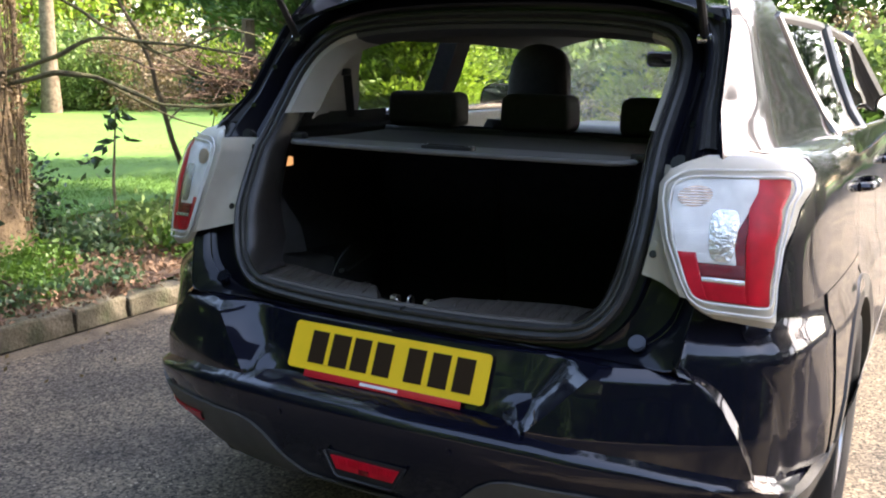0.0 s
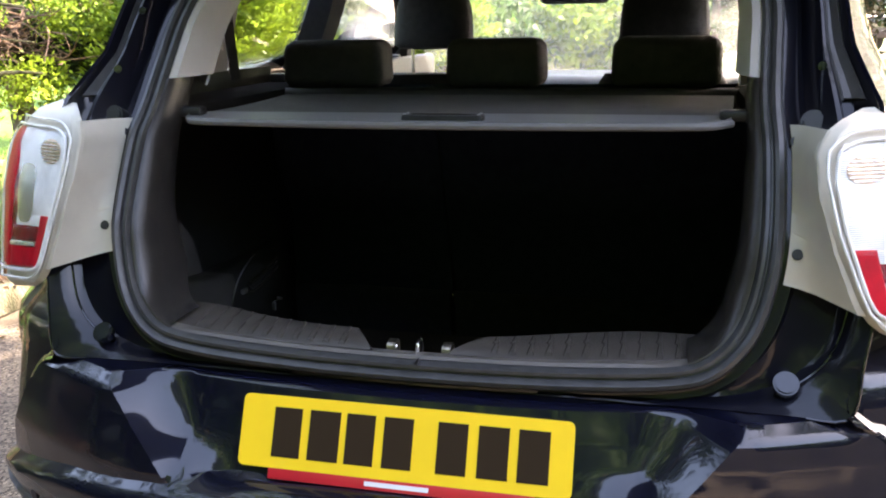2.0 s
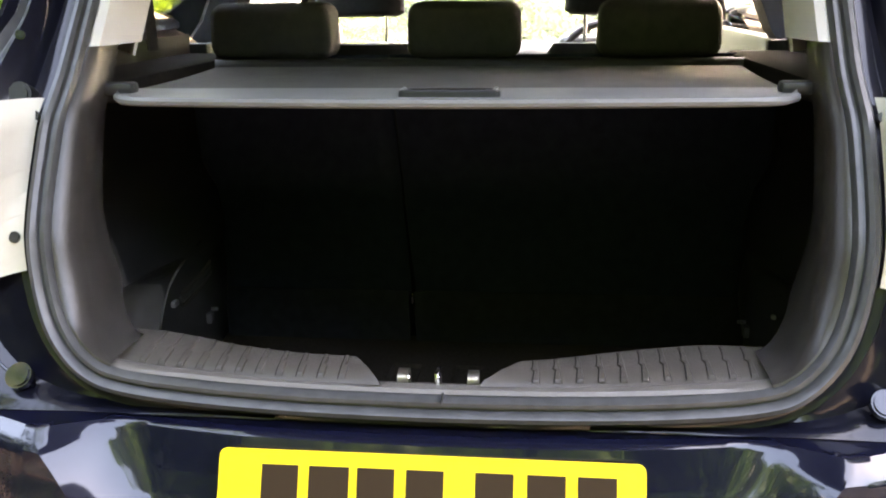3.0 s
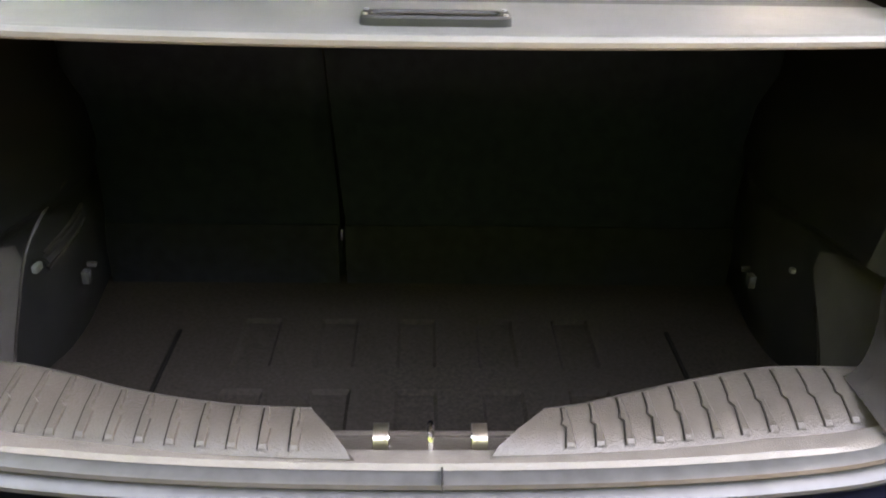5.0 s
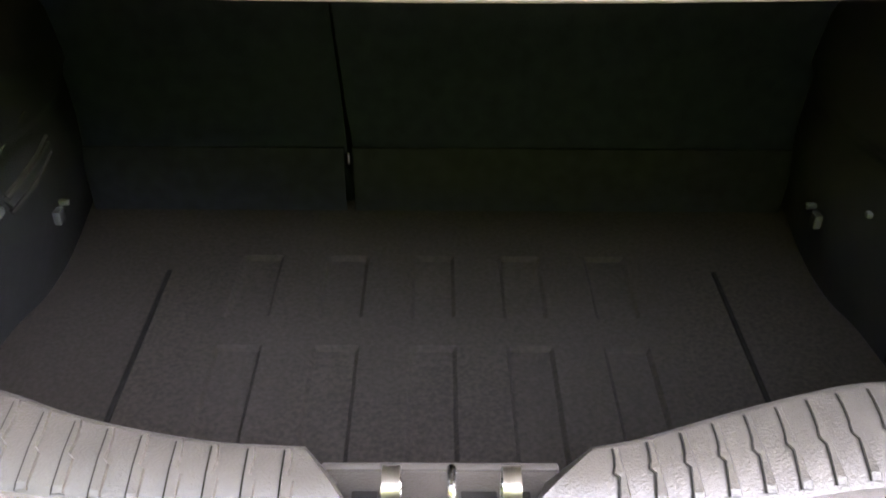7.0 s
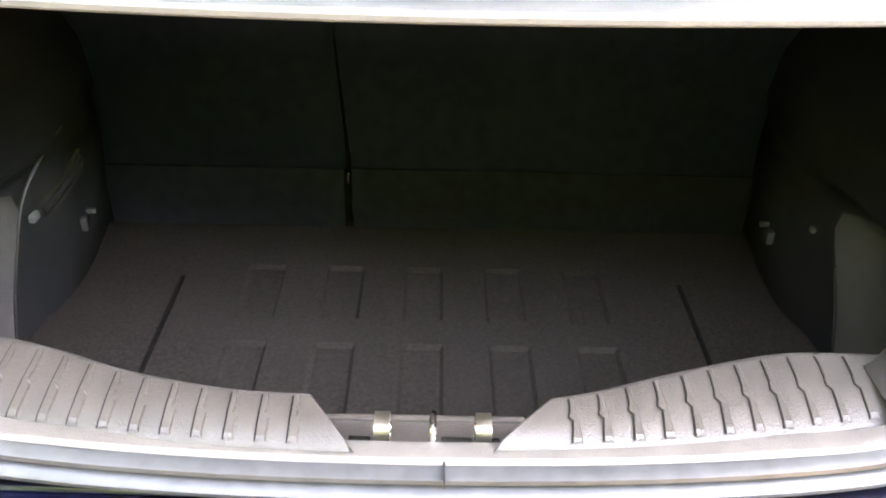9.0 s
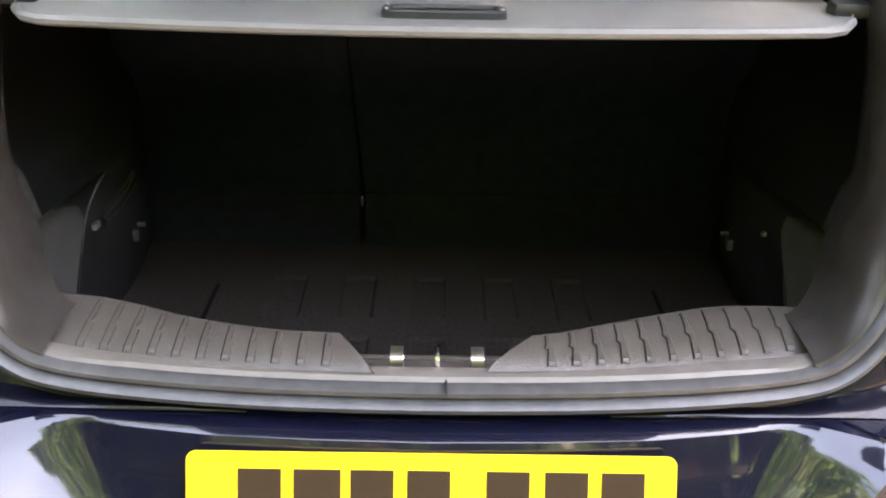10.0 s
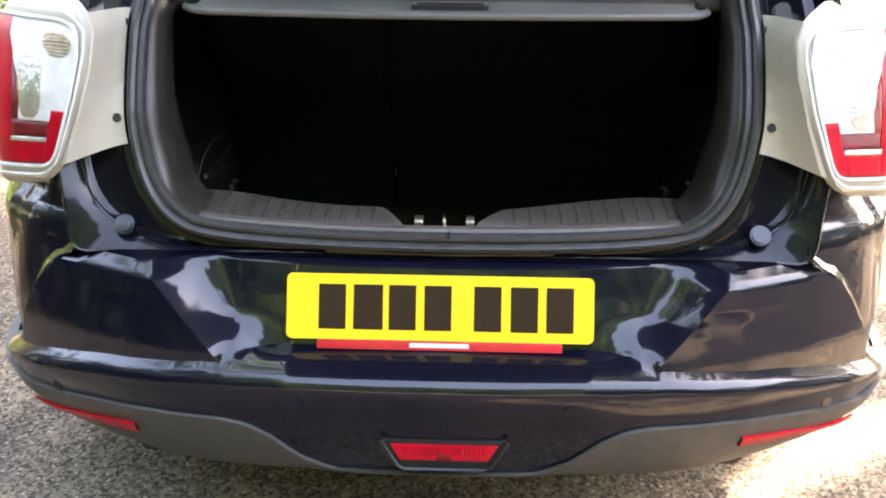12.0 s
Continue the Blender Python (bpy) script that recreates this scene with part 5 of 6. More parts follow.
part("kerb_foot_line", tube(foot, [0.007 + 0.005 * noise.noise((5, p.y * 9, 0)) for p in foot], 6), DARK_JOINT, kerb, "thin dark line along the foot of the kerb")


# ---- plants ----
def leaf_mesh(name, pts, sizes, mat, seed=0, droop=0.0, long=1.6, up=0.0, dirs=None):
    """Folded four-point leaves at the given places, as one mesh."""
    r = np.random.RandomState(seed)
    n = len(pts)
    d = r.normal(size=(n, 3)) if dirs is None else np.asarray(dirs) + r.normal(scale=0.45, size=(n, 3))
    d[:, 2] += up - droop
    d /= np.linalg.norm(d, axis=1)[:, None]
    w = np.cross(d, r.normal(size=(n, 3)))
    w /= np.linalg.norm(w, axis=1)[:, None]
    nn = np.cross(d, w)
    s = np.asarray(sizes)[:, None] * r.uniform(0.6, 1.3, size=(n, 1))
    p = np.asarray(pts)
    v = np.empty((n, 4, 3))
    v[:, 0] = p
    v[:, 1] = p + d * s * long * 0.5 + w * s * 0.42 + nn * s * 0.12
    v[:, 2] = p + d * s * long
    v[:, 3] = p + d * s * long * 0.5 - w * s * 0.42 + nn * s * 0.12
    me = bpy.data.meshes.new(name)
    me.vertices.add(n * 4)
    me.vertices.foreach_set("co", v.ravel())
    me.loops.add(n * 4)
    me.loops.foreach_set("vertex_index", np.arange(n * 4))
    me.polygons.add(n)
    me.polygons.foreach_set("loop_start", np.arange(0, n * 4, 4))
    me.polygons.foreach_set("loop_total", np.full(n, 4))
    me.update()
    me.materials.append(mat)
    return me


def clump_points(r, centre, radii, clumps, per, spread):
    """Places in many small clumps that fill an uneven crown."""
    c = r.normal(size=(clumps, 3))
    c /= np.linalg.norm(c, axis=1)[:, None]
    c *= r.uniform(0.45, 1.05, size=(clumps, 1)) ** 0.6
    c = c * np.asarray(radii) + np.asarray(centre)
    p = np.repeat(c, per, axis=0) + r.normal(scale=spread, size=(clumps * per, 3))
    return p


def shrub(name, label, at, radii, mat, clumps=60, per=60, spread=0.12, size=0.05, seed=1, category="shrub", stems=5, zc=None):
    r = np.random.RandomState(seed)
    ob = empty(name, label, category, at)
    zc = radii[2] * 0.9 if zc is None else zc
    pts = clump_points(r, (0, 0, zc), radii, clumps, per, spread)
    pts = pts[pts[:, 2] > -0.02]
    crown = new("crown", leaf_mesh("crown", pts, np.full(len(pts), size), mat, seed))
    crown.parent = ob
    for k in range(stems):
        a = r.uniform(0, math.tau)
        e = Vector((math.cos(a) * radii[0] * 0.6, math.sin(a) * radii[1] * 0.6, zc + radii[2] * 0.5))
        st = part("stem", tube(spline([(0, 0, -0.03), e * 0.5 + Vector((0.05, 0, 0)), e], 6), [0.03, 0.026, 0.02, 0.016, 0.012, 0.006], 6), BARK, ob)
    return ob


def feathery_conifer(name, label, at, height, radius, mat, seed, sprays=160, per=90, low=0.05, size=0.045):
    """A conifer of flat drooping sprays on side branches."""
    r = np.random.RandomState(seed)
    ob = empty(name, label, "conifer", at)
    part("trunk", tube([(0, 0, -0.05), (0.03, 0, height * 0.5), (0, 0, height)], [0.10, 0.06, 0.01], 8), BARK, ob)
    P, D = [], []
    bms = []
    for k in range(sprays):
        h = low + (1 - low) * (k + r.uniform()) / sprays
        a = r.uniform(0, math.tau)
        L = radius * (1.05 - h) ** 0.75 * r.uniform(0.7, 1.15)
        d = np.array([math.cos(a), math.sin(a), 0.35])
        base = np.array([0, 0, h * height])
        side = np.array([-math.sin(a), math.cos(a), 0])
        u = r.uniform(0.15, 1.0, per) ** 0.8
        fan = r.normal(scale=0.30, size=per) * u * L * 0.8
        pts = base + np.outer(u * L, d) + np.outer(fan, side)
        pts[:, 2] += -0.30 * (u * L) ** 2 / max(radius, 0.3) + 0.28 * u * L * r.uniform(0.2, 1) + r.normal(scale=0.03, size=per)
        P.append(pts)
        dd = np.outer(np.ones(per), d) + np.outer(np.sign(fan) * 0.8, side)
        dd[:, 2] += 0.25
        D.append(dd)
        if k % 4 == 0:
            e = base + d * L * 0.7
            bms.append(tube([base, (base + e) / 2, e], [0.018, 0.012, 0.005], 5))
    part("branch_frame", join(*bms), BARK, ob)
    P, D = np.concatenate(P), np.concatenate(D)
    crown = new("crown", leaf_mesh("crown", P, np.full(len(P), size), mat, seed, long=2.4, dirs=D))
    crown.parent = ob
    return ob


def tree(name, label, at, height, trunk_r, crown_c, crown_r, mat, seed, clumps=120, per=70, spread=0.35, size=0.10, limbs=7, lean=(0, 0), fork=0.35):
    r = np.random.RandomState(seed)
    ob = empty(name, label, "tree", at)
    n = 14
    pts = [(lean[0] * u + 0.06 * math.sin(3 * u + seed), lean[1] * u + 0.05 * math.cos(4 * u + seed), height * u - 0.08) for u in LIN(0, 1, n)]
    part("trunk", tube(pts, [trunk_r * (1.25 - 0.25 * min(1, u * 8)) * (1 - 0.75 * u) for u in LIN(0, 1, n)], 14), BARK, ob)
    for k in range(limbs):
        u = fork + (0.95 - fork) * k / limbs
        b = Vector(pts[int(u * (n - 1))])
        a = r.uniform(0, math.tau)
        e = Vector((crown_c[0] + crown_r[0] * 0.75 * math.cos(a), crown_c[1] + crown_r[1] * 0.75 * math.sin(a), crown_c[2] + crown_r[2] * r.uniform(-0.3, 0.6)))
        m = b.lerp(e, 0.5) + Vector((r.uniform(-0.3, 0.3), r.uniform(-0.3, 0.3), 0.25))
        part("limb", tube(spline([b, m, e], 9), [trunk_r * 0.42 * (1 - 0.85 * q) for q in LIN(0, 1, 9)], 7), BARK, ob)
    if clumps:
        P = clump_points(r, crown_c, crown_r, clumps, per, spread)
        crown = new("crown", leaf_mesh("crown", P, np.full(len(P), size), mat, seed))
        crown.parent = ob
    return ob


# beside the drive
big = tree("tree", "broad rough-barked tree beside the drive with bare low limbs", (-3.70, 1.60, 0.1), 7.5, 0.235, (0, 0, 6.4), (2.2, 2.2, 1.4), LEAF, 3, 90, 60, limbs=6, fork=0.75)
BOUGHS = [
    ([(-3.75, 1.6, 1.10), (-3.47, 1.66, 1.13), (-3.25, 1.78, 1.19), (-3.03, 1.89, 1.17), (-2.84, 1.95, 1.09), (-2.65, 2.01, 1.03), (-2.43, 2.22, 1.03), (-2.32, 2.32, 1.03)], 0.022),
    ([(-3.75, 1.6, 1.12), (-3.47, 1.66, 1.19), (-3.26, 1.76, 1.27), (-3.04, 1.88, 1.38), (-2.81, 1.99, 1.37), (-2.58, 2.08, 1.35), (-2.29, 2.21, 1.31)], 0.020),
    ([(-3.70, 1.6, 1.75), (-3.3, 1.88, 1.59), (-3.09, 1.97, 1.46), (-2.86, 2.07, 1.34), (-2.71, 2.09, 1.31), (-2.42, 2.22, 1.42)], 0.014),
    ([(-3.03, 1.89, 1.17), (-2.80, 2.1, 0.98), (-2.6, 2.3, 0.90)], 0.008),
    ([(-2.81, 1.99, 1.37), (-2.60, 2.15, 1.22), (-2.4, 2.4, 1.16)], 0.007),
    ([(-2.58, 2.08, 1.35), (-2.45, 2.2, 1.45), (-2.3, 2.4, 1.40)], 0.007),
]
for pts, rr in BOUGHS:
    q = [Vector(p) - Vector((-3.70, 1.60, 0.1)) for p in pts]
    part("limb", tube([p + Vector(noise.noise_vector(p * 6)) * 0.012 for p in spline(q, 30)], [rr * 0.72 * (1 - 0.72 * u) * (1 + 0.18 * math.sin(23 * u + rr * 900)) + 0.002 for u in LIN(0, 1, 30)], 7), MOSSY, big)
for ch in big.children:
    if ch.name.startswith("trunk"):
        ch.data.materials[0] = TAN_BARK
r = np.random.RandomState(77)
for k in range(110):
    a0, sway = r.uniform(0, math.tau), r.uniform(-1.6, 1.6)
    z1 = r.uniform(1.2, 4.0)
    pts = [((0.240 - 0.03 * u) * math.cos(a0 + sway * u + 0.15 * math.sin(9 * u + k)), (0.240 - 0.03 * u) * math.sin(a0 + sway * u + 0.15 * math.sin(9 * u + k)), z1 * u - 0.03) for u in LIN(0, 1, 14)]
    part("creeper_stem", tube(pts, [r.uniform(0.003, 0.009) * (1 - 0.5 * u) for u in LIN(0, 1, 14)], 6), TAN_BARK, big)
an, heights = r.uniform(0, math.tau, 420), r.uniform(0.0, 3.0, 420)
an2, hz2 = r.uniform(0, math.tau, 5200), r.uniform(0.0, 3.0, 5200)
lv = new("creeper_litter", leaf_mesh("creeper_litter", np.c_[0.25 * np.cos(an2), 0.25 * np.sin(an2), hz2], np.full(5200, 0.019), BROWN, 79, long=1.5))
lv.parent = big
lv = new("creeper_leaves", leaf_mesh("creeper_leaves", np.c_[0.27 * np.cos(an), 0.27 * np.sin(an), heights], np.full(420, 0.034), IVY, 78, long=1.1))
lv.parent = big
sap = empty("sapling", "thin bare sapling with a forked crooked stem on the lawn", "sapling", (-4.3, 3.92, 0.1))
SAP = Vector((-4.3, 3.92, 0.1))
for pts, rr in (([(-4.3, 3.92, 0.08), (-4.3, 3.85, 0.25), (-4.3, 3.66, 0.63), (-4.3, 3.53, 1.02), (-4.3, 3.39, 1.385), (-4.38, 3.15, 1.85)], 0.030),
                ([(-4.3, 3.88, 0.20), (-4.29, 3.98, 0.42), (-4.3, 4.08, 0.66), (-4.28, 4.12, 0.92)], 0.013),
                ([(-4.3, 3.60, 0.80), (-4.2, 3.75, 1.0), (-4.12, 3.85, 1.25)], 0.009),
                ([(-4.3, 3.46, 1.20), (-4.35, 3.25, 1.3), (-4.4, 2.95, 1.33)], 0.009)):
    part("stem", tube([p + Vector(noise.noise_vector(p * 5)) * 0.012 for p in spline([Vector(p) - SAP for p in pts], 20)], [rr * (1 - 0.65 * u) for u in LIN(0, 1, 20)], 8), BARK, sap)

feathery_conifer("conifer", "golden feathery conifer overhanging the kerb", (-2.65, 4.55, 0.1), 2.0, 1.0, LIME, 11, 240, 210, 0.05, 0.027)
gold = feathery_conifer("conifer", "tall green and gold conifer with shaded dead lower branches", (-3.75, 4.9, 0.1), 6.0, 1.35, CONIFER, 12, 340, 200, 0.20, 0.034)
feathery_conifer("conifer", "tall green conifer with a dark shaded skirt", (-5.2, 6.8, 0.1), 6.0, 1.4, CONIFER, 13, 240, 150, 0.12, 0.040)
r = np.random.RandomState(91)
low = []
for centre, radii, clumps in (((0.55, -1.55, 0.80), (0.14, 0.26, 0.12), 16), ((0.55, -1.00, 1.19), (0.22, 0.42, 0.13), 34), ((0.50, -1.75, 1.22), (0.2, 0.2, 0.05), 6)):
    low.append(clump_points(r, centre, radii, clumps, 70, 0.045))
low = np.concatenate(low)
spray = new("low_spray", leaf_mesh("low_spray", low, np.full(len(low), 0.022), LIME, 92, long=2.2, dirs=np.tile([0.5, -0.6, 0.1], (len(low), 1))))
spray.parent = gold
# darker leaves under the crown put the hollow's shade into the leaf colour
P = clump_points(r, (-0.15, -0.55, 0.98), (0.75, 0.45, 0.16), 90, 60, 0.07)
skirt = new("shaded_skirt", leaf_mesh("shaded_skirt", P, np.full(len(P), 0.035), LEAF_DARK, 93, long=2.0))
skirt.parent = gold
twigs = empty("dead_branches", "tangle of dry reddish dead conifer branches", "branches", (-3.2, 3.1, 0.1))
r = np.random.RandomState(55)
for k in range(110):
    a = Vector((r.uniform(-0.9, -0.4), r.uniform(0.5, 1.2), r.uniform(1.00, 1.28)))
    e = Vector((r.uniform(-0.25, 0.65), r.uniform(-0.75, 0.15), r.uniform(0.92, 1.30)))
    m = a.lerp(e, 0.5) + Vector((r.uniform(-0.1, 0.1), r.uniform(-0.1, 0.1), r.uniform(-0.14, 0.05)))
    part("twig", tube(spline([a, m, e], 9), [0.0052 * (1 - 0.75 * u) + 0.001 for u in LIN(0, 1, 9)], 5), TWIG, twigs)
part("stub", tube([(-0.8, 1.2, -0.1), (-0.7, 1.0, 0.8), (-0.6, 0.9, 1.5)], [0.10, 0.08, 0.05], 8), BARK, twigs)

lau = empty("laurel", "young laurel stem with dark glossy leaves behind the kerb", "laurel", (-3.72, 2.54, 0.1))
lau.scale = (1.3, 1.3, 0.92)
part("stem", tube([(0.02, 0, -0.02), (0, 0, 0.4), (0.02, 0.02, 0.93)], [0.010, 0.008, 0.004], 6), BARK, lau)
r = np.random.RandomState(56)
P = np.concatenate([np.c_[r.normal(0.02, 0.035, 26), r.normal(0.02, 0.035, 26), r.uniform(0.68, 0.95, 26)], np.c_[r.normal(-0.08, 0.05, 16), r.normal(-0.08, 0.05, 16), r.uniform(0.44, 0.62, 16)]])
lv = new("leaves", leaf_mesh("leaves", P, np.full(len(P), 0.045), LEAF_DARK, 56, long=1.9))
lv.parent = lau
shrub("shrub", "dark glossy-leaved shrub beside the trunk", (-4.02, 2.02, 0.1), (0.24, 0.22, 0.32), LEAF_DARK, 44, 36, 0.07, 0.030, 22)
for k, (x, y, rx, h) in enumerate([(-3.25, 2.45, 0.26, 0.15), (-3.05, 2.75, 0.24, 0.10), (-2.85, 3.05, 0.26, 0.09), (-2.75, 3.5, 0.3, 0.12), (-3.45, 2.10, 0.22, 0.10), (-3.6, 2.9, 0.3, 0.07), (-2.95, 2.45, 0.22, 0.09), (-2.72, 2.75, 0.16, 0.08)]):
    mat = (LEAF_PALE, IVY, LEAF_PALE, LEAF_PALE, IVY, LEAF_PALE, GRASS, IVY)[k]
    ob = shrub("weeds", "leafy weeds growing over the verge", (x, y, 0.1), (rx, rx, h), mat, 46, 16, 0.06, 0.030 if k % 2 else 0.036, 60 + k, "weeds", 2)
    for j in range(4):
        w = Vector((math.sin(j * 2.3 + k) * rx * 0.7, math.cos(j * 1.9 + k) * rx * 0.7, 0.0))
        part("stalk", tube([w, w * 1.1 + Vector((0.01, 0, h)), w * 1.3 + Vector((0.02, 0.01, h * 1.9 + 0.05))], [0.004, 0.003, 0.0015], 5), TWIG, ob)
shrub("weeds", "fresh bright green weeds behind the kerb", (-2.88, 1.22, 0.1), (0.17, 0.17, 0.07), GRASS, 30, 36, 0.04, 0.022, 24, "weeds", 2)
shrub("weeds", "fresh bright green weeds behind the kerb", (-3.15, 1.50, 0.1), (0.18, 0.18, 0.10), GRASS, 34, 40, 0.04, 0.022, 25, "weeds", 2)

# ivy, fallen leaves and grass
r = np.random.RandomState(31)
N = 30000
P = np.c_[-2.57 - np.abs(r.normal(0, 0.55, N)), r.uniform(-3, 12, N), r.uniform(0.10, 0.19, N)]
keep = np.array([noise.noise((a * 2.1, b * 2.1, 1.0)) > 0.08 - 0.35 * (a > -2.80) + 0.5 * math.exp(-((a + 3.1) ** 2 + (b - 2.0) ** 2) / 0.06) for a, b, c in P])
tagged(new("ivy", leaf_mesh("ivy", P[keep], np.full(keep.sum(), 0.032), IVY, 31, up=0.6, long=1.1)), "ivy and weeds trailing over the verge", "ground cover", kind="stuff")
P = np.c_[-2.42 - np.abs(r.normal(0, 0.55, 9000)), r.uniform(-3, 10, 9000), np.full(9000, 0.14)]
P[:, 2] = np.where(P[:, 0] > -2.54, 0.13, 0.145)
tagged(new("fallen_leaves", leaf_mesh("fallen_leaves", P, np.full(9000, 0.026), LITTER, 32)), "dry brown leaves lying on the verge", "leaves", kind="stuff")
P = np.c_[-2.41 + np.abs(r.normal(0, 0.22, 500)), r.uniform(-3, 9, 500), np.full(500, 0.006)]
tagged(new("fallen_leaves", leaf_mesh("fallen_leaves", P, np.full(500, 0.016), BROWN, 35)), "bits of dry leaf in the gutter of the drive", "leaves", kind="stuff")
N = 160000
P = np.c_[-3.75 - np.abs(r.normal(0, 2.5, N)), r.uniform(1, 11, N), np.full(N, 0.13)]
tagged(new("grass", leaf_mesh("grass", P, np.full(N, 0.006), GRASS, 33, up=2.5, long=3.0)), "short lawn grass", "grass", kind="stuff")

# woods round the lawn, ahead of and behind the drive
r = np.random.RandomState(41)
mats = [LEAF, LEAF_PALE, CONIFER, BROWN, LEAF_DARK, LIME]
for k in range(16):
    tree("tree", "woodland tree beyond the lawn", (-25 + r.uniform(-3, 3), 4 + k * 2.5, 0.1), 10, 0.25, (0, 0, 5.6), (2.8, 2.8, 3.8), [LEAF_PALE, BROWN, LEAF, LEAF_PALE, LIME][int(r.randint(5))], 100 + k, 70, 60, 0.5, 0.20, 4)
tree("tree", "tan-barked tree standing beyond the lawn", (-16.3, 12.0, 0.1), 9, 0.19, (0, 0, 7.5), (2.0, 2.0, 1.5), LEAF_PALE, 98, 50, 50, 0.4, 0.15, 5, fork=0.6)
for x, y, m, rad in ((-15.6, 14.2, BROWN, 1.2), (-14.2, 15.6, BROWN, 1.0), (-17.5, 10.6, LEAF_PALE, 1.3), (-18.5, 12.2, LIME, 1.2), (-13.2, 17.5, BROWN, 1.2), (-16.8, 13.4, LEAF_PALE, 0.8)):
    shrub("shrub", "tan and yellow-green shrub at the lawn's far edge", (x, y, 0.1), (rad, rad, rad * 0.9), m, 90, 60, 0.16, 0.06, int(300 + 10 * y), stems=3)
for k in range(18):
    shrub("shrub", "mixed green and brown shrub at the wood's edge", (-19.5 + r.uniform(-2, 2), 6 + k * 1.5, 0.1), (1.5, 1.4, 1.0), mats[[1, 3, 0, 5, 3, 1][int(r.randint(6))]], 60, 50, 0.25, 0.10, 200 + k, stems=2)
for k in range(13):
    tree("tree", "woodland tree ahead of the drive", (-13 + k * 1.9 if k < 8 else -13 + k * 2.4, 24 + r.uniform(-4, 6), 0.1), 10, 0.22, (0, 0, 5.6), (2.5, 2.5, 3.8), mats[int(r.randint(5))], 130 + k, 80, 60, 0.45, 0.18, 4)
for k in range(11):
    shrub("shrub", "mixed green and tan shrub ahead of the drive", (-7.5 + k * 0.72, 12.5 + r.uniform(-1.5, 2.5), 0.0), (0.9, 0.9, 0.75 + r.uniform(0, 0.6)), mats[[1, 3, 0, 5, 2, 1][int(r.randint(6))]], 80, 80, 0.18, 0.085, 300 + k, stems=2)
feathery_conifer("conifer", "golden conifer ahead of the drive", (-2.45, 10.2, 0.0), 2.4, 0.75, LIME, 15, 160, 150, 0.05, 0.030)
for k in range(9):
    tree("tree", "dark tall tree behind the drive", (-22 + k * 2.9, -15 + r.uniform(-2, 2), 0.0), 11, 0.28, (0, 0, 5.0), (2.6, 2.4, 4.6), [LEAF_DARK, CONIFER, LEAF][k % 3], 160 + k, 90, 60, 0.5, 0.24, 4)
for k in range(5):
    tree("tree", "dark tall tree behind the drive", (8.0 + k * 2.3, -13.5 + r.uniform(-1.5, 1.5), 0.0), 10, 0.28, (0, 0, 4.4), (2.4, 2.2, 4.2), [CONIFER, LEAF_DARK, LEAF_DARK][k % 3], 180 + k, 90, 60, 0.5, 0.24, 4)
# unseen row added behind, tall enough to keep low sky out of the bumper
for k in range(14):
    tree("tree", "unseen dense dark tree added behind the drive to darken reflections", (-12.4 + 1.9 * k, -17.5 + 1.2 * math.sin(2.3 * k), 0.0), 16, 0.3, (0, 0, 7.6), (1.9, 1.8, 7.2), [LEAF_DARK, CONIFER][k % 2], 700 + k, 200, 70, 0.5, 0.26, 4)
for k, x in enumerate((2.9, 6.6)):
    tree("tree", "dark tall tree behind the drive", (x, -14.5, 0.0), 10, 0.28, (0, 0, 4.4), (1.7, 2.0, 4.2), [CONIFER, LEAF_DARK][k], 190 + k, 90, 60, 0.45, 0.24, 4)
# unseen trees added on the sun side; crowns sit where they shade car and drive
tree("tree", "unseen tall spreading tree added to shade the end of the drive", (6.6, 1.2, 0.0), 8.0, 0.26, (-1.3, 1.0, 6.6), (1.9, 1.7, 1.3), LEAF, 601, 110, 70, 0.32, 0.13, 7, fork=0.6)
tree("tree", "unseen tall spreading tree added to shade the drive", (7.4, 2.9, 0.0), 8.6, 0.26, (-3.8, -1.0, 7.0), (3.0, 2.1, 1.2), LEAF, 603, 170, 75, 0.34, 0.13, 7, lean=(-1.4, 0.0), fork=0.6)
tree("tree", "unseen tall spreading tree added to shade the verge", (5.9, 7.6, 0.0), 8.4, 0.26, (-3.0, -0.8, 6.8), (2.1, 1.5, 1.2), LEAF, 602, 30, 60, 0.36, 0.12, 8, lean=(-1.2, 0.0), fork=0.6)
tree("tree", "unseen tall spreading tree added as shade on the open side of the drive", (9.2, 0.6, 0.0), 8.2, 0.26, (0.2, 2.2, 6.8), (3.2, 2.4, 1.2), LEAF, 604, 190, 75, 0.34, 0.13, 7, fork=0.6)
tree("tree", "unseen tall spreading tree added as shade over the drive", (6.2, 5.2, 0.0), 8.6, 0.24, (-3.0, -0.9, 7.0), (2.0, 1.1, 1.0), LEAF, 606, 80, 70, 0.32, 0.13, 7, lean=(-1.0, 0.0), fork=0.6)
tree("tree", "unseen tall broad tree added to shade the parked car", (7.6, 5.6, 0.0), 8.8, 0.28, (-3.8, -0.4, 7.0), (1.0, 1.6, 1.1), LEAF, 607, 110, 80, 0.34, 0.13, 8, lean=(-0.8, 0.0), fork=0.6)
sheet("verge", -1.0, 16, 17, 25, LAWN, 0.06, 30, 20, 0.04, "grass verge across the end of the drive")
for k in range(7):
    tree("tree", "dark tree on the far side of the verge", (-4.6 + r.uniform(-0.5, 0.5), -1.8 - 1.7 * k, 0.1), 8, 0.2, (0, 0, 3.6), (1.5, 1.5, 3.2), [LEAF_DARK, CONIFER][k % 2], 220 + k, 70, 60, 0.35, 0.16, 4)
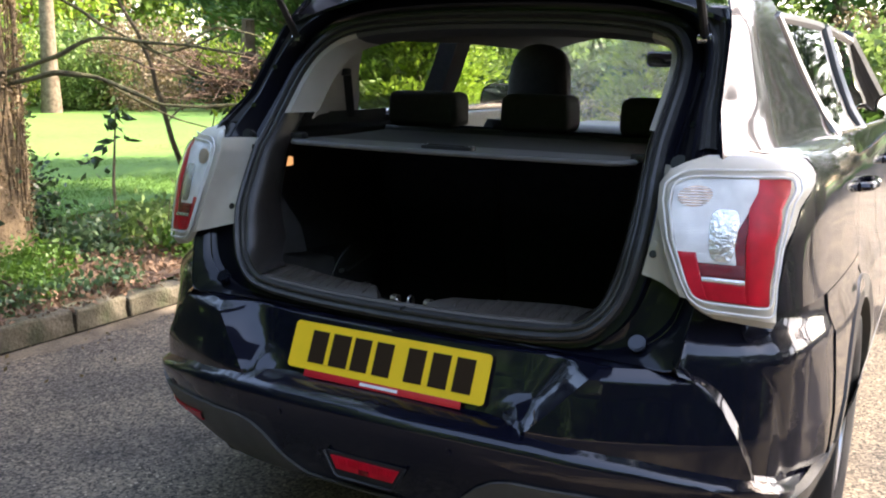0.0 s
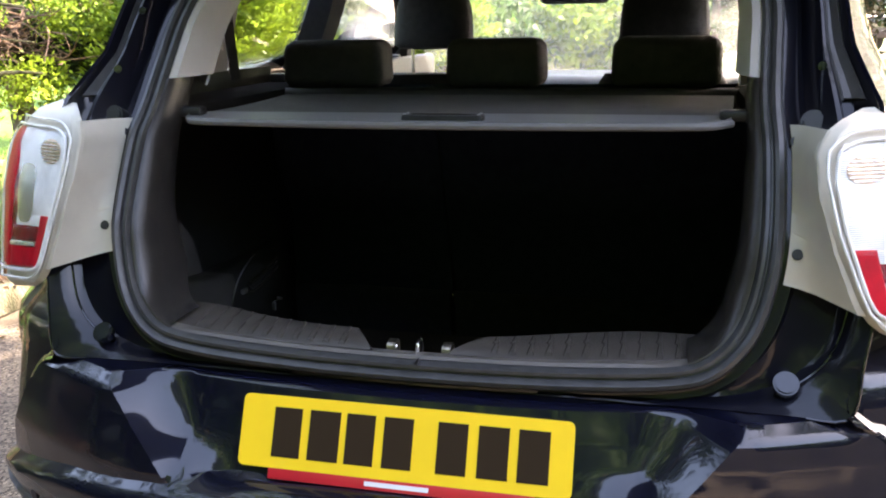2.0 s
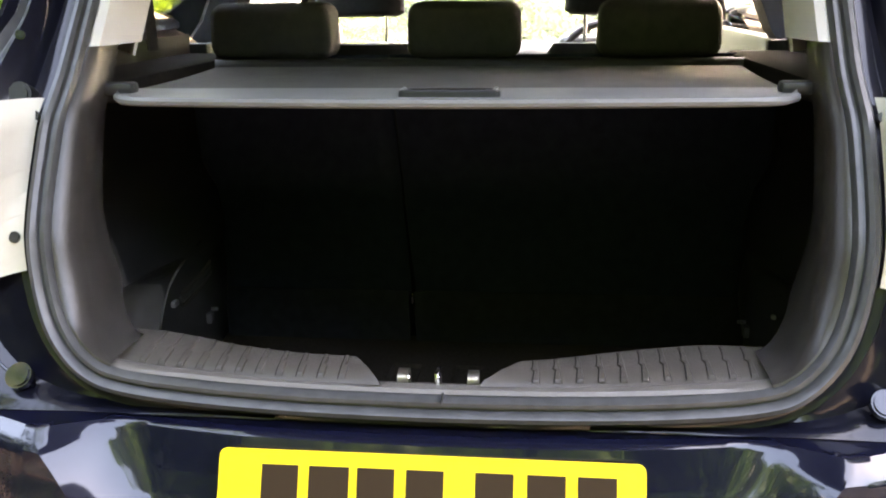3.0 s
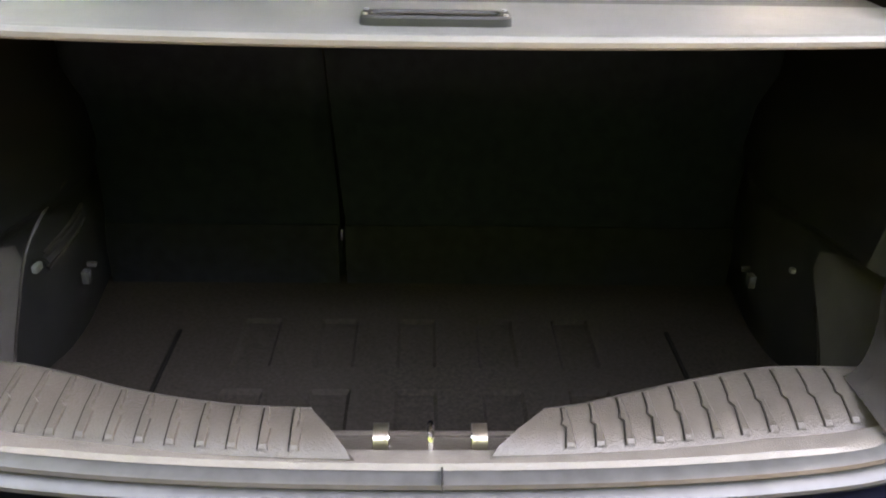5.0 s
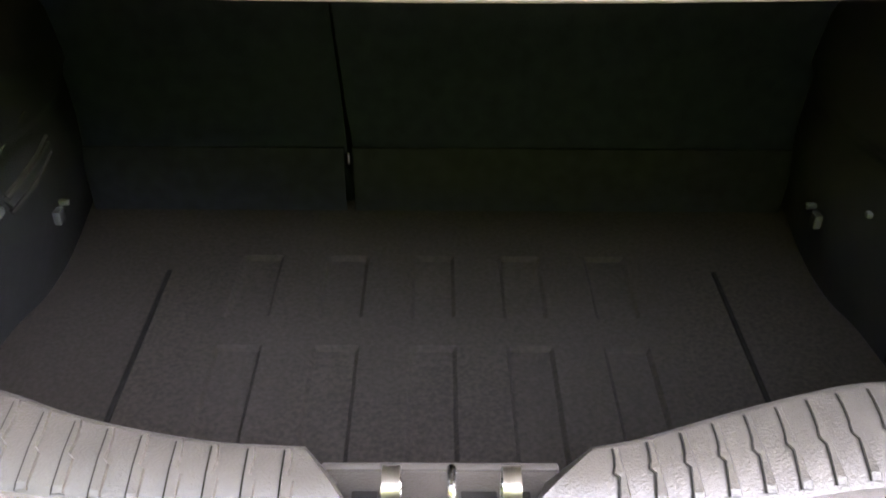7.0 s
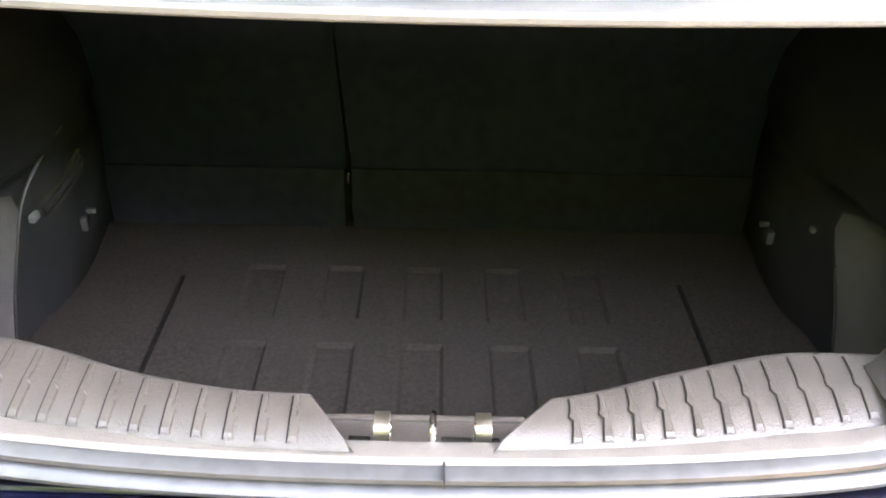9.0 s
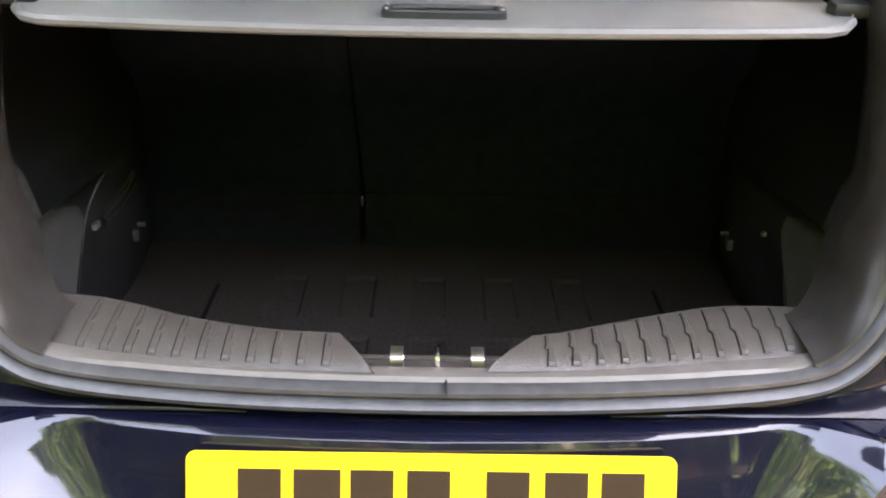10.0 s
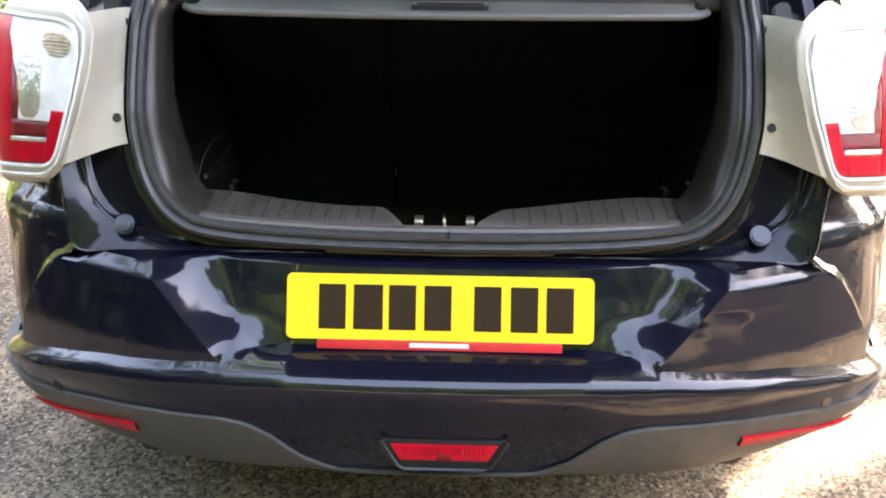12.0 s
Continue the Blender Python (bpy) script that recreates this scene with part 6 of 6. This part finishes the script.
# unseen planting added on the open side, only for the paint to reflect
for k in range(4):
    tree("tree", "unseen tall dark tree added beyond the open side for reflections", (12.5 + r.uniform(-1, 2), -7 + 2.6 * k, 0.0), 8, 0.22, (0, 0, 4.2), (2.0, 1.9, 3.4), [CONIFER, LEAF, LEAF_DARK, CONIFER][k % 4], 270 + k, 80, 60, 0.4, 0.18, 4)
for k in range(9):
    shrub("shrub", "unseen rounded dark shrub added on the open side for reflections", (12.6 + r.uniform(-0.5, 0.8), 3.4 + 1.75 * k, 0.0), (1.2, 1.2, 1.1), [LEAF_DARK, CONIFER, LEAF][k % 3], 90, 60, 0.22, 0.11, 640 + k, stems=3)
for k in range(2):
    tree("tree", "tall mixed tree ahead of the open side of the drive", (5.0 + 1.5 * k, 19 + r.uniform(-2, 2), 0.0), 8, 0.2, (0, 0, 4.0), (1.9, 1.8, 3.3), [LEAF_DARK, CONIFER][k], 290 + k, 70, 60, 0.4, 0.15, 4)
for k in range(4):
    shrub("shrub", "rounded dark shrub ahead of the open side of the drive", (8.2 + 1.6 * k, 18.6 - 0.4 * k, 0.0), (1.1, 1.1, 1.0), [LEAF, LEAF_DARK][k % 2], 80, 60, 0.2, 0.11, 660 + k, stems=3)
tree("tree", "forked tree on the verge at the end of the drive", (2.05, 18.8, 0.05), 7, 0.21, (0, 0, 5.2), (2.6, 2.2, 1.8), LEAF_PALE, 251, 60, 50, 0.35, 0.09, 9, fork=0.18)
feathery_conifer("conifer", "green conifer at the end of the drive", (1.0, 17.8, 0.05), 5.2, 1.0, CONIFER, 16, 160, 120, 0.05, 0.05)
for x, y, m in ((-0.6, 19.5, BROWN), (0.4, 20.5, LEAF_PALE), (3.4, 20.6, BROWN), (-1.8, 18.8, LEAF_PALE)):
    shrub("shrub", "mixed tan and green shrub on the far verge", (x, y, 0.05), (1.0, 0.9, 1.3), m, 80, 50, 0.18, 0.07, int(500 + 10 * y), stems=4)


def far_car(at, turn):
    """A dark SUV parked far off."""
    ob = empty("suv", "dark blue off-road SUV parked beyond the verge", "car", at)
    ob.rotation_euler = (0, 0, radians(turn))
    part("body", box(1.85, 4.5, 0.72, (0, 0, 0.80), 0.12, seg=3), FAR_PAINT, ob)
    bm = box(1.62, 2.9, 0.62, (0, -0.55, 1.42), 0.10, seg=3)
    for v in bm.verts:
        if v.co.z > 1.4:
            v.co.x *= 0.88
            v.co.y = -0.55 + (v.co.y + 0.55) * 0.86
    part("cabin", bm, FAR_PAINT, ob)
    for sx in (-1, 1):
        for y in (-1.15, -0.05):
            part("side_window", box(0.02, 0.95, 0.36, (sx * 0.785, y, 1.45), 0.008, turn=pose(0, 0, 0, 0, 0, 0)), TINT, ob)
        part("rear_lamp", box(0.14, 0.05, 0.26, (sx * 0.80, -2.24, 0.98), 0.02), RED_LENS, ob, "red rear lamp")
        for y in (-1.35, 1.4):
            wh = part("wheel", cyl(0.37, 0.24, (sx * 0.82, y, 0.37), (1, 0, 0), 28, bevel=0.03), TYRE, ob)
            part("rim", cyl(0.22, 0.02, (sx * 0.945, y, 0.37), (1, 0, 0), 20, bevel=0.004), ALLOY, wh)
    part("rear_window", box(1.25, 0.02, 0.36, (0, -1.93, 1.48), 0.008), TINT, ob)
    part("bumper", box(1.80, 0.16, 0.24, (0, -2.24, 0.56), 0.05), BLACK_PLASTIC, ob)
    return ob


far_car((5.9, 30.5, 0.0), -52)
sheet("road", -4, 30, 25.2, 36, ASPHALT, 0.01, 12, 8, label="far tarmac parking area")
for k in range(11):
    shrub("hedge", "dense dark evergreen hedge along the verge", (-3.35 + r.uniform(-0.15, 0.15), 0.2 - 1.05 * k, 0.1), (0.75, 0.8, 1.15), LEAF_DARK, 90, 60, 0.13, 0.075, 400 + k, "hedge", 2)
# unseen hedge added to darken what the right of the bumper reflects
for k in range(10):
    shrub("hedge", "unseen low dark hedge added on the open side for reflections", (9.6 + r.uniform(-0.2, 0.2), -11 + 1.6 * k, 0.0), (0.9, 1.0, 0.8), LEAF_DARK, 60, 50, 0.16, 0.10, 420 + k, "hedge", 2)
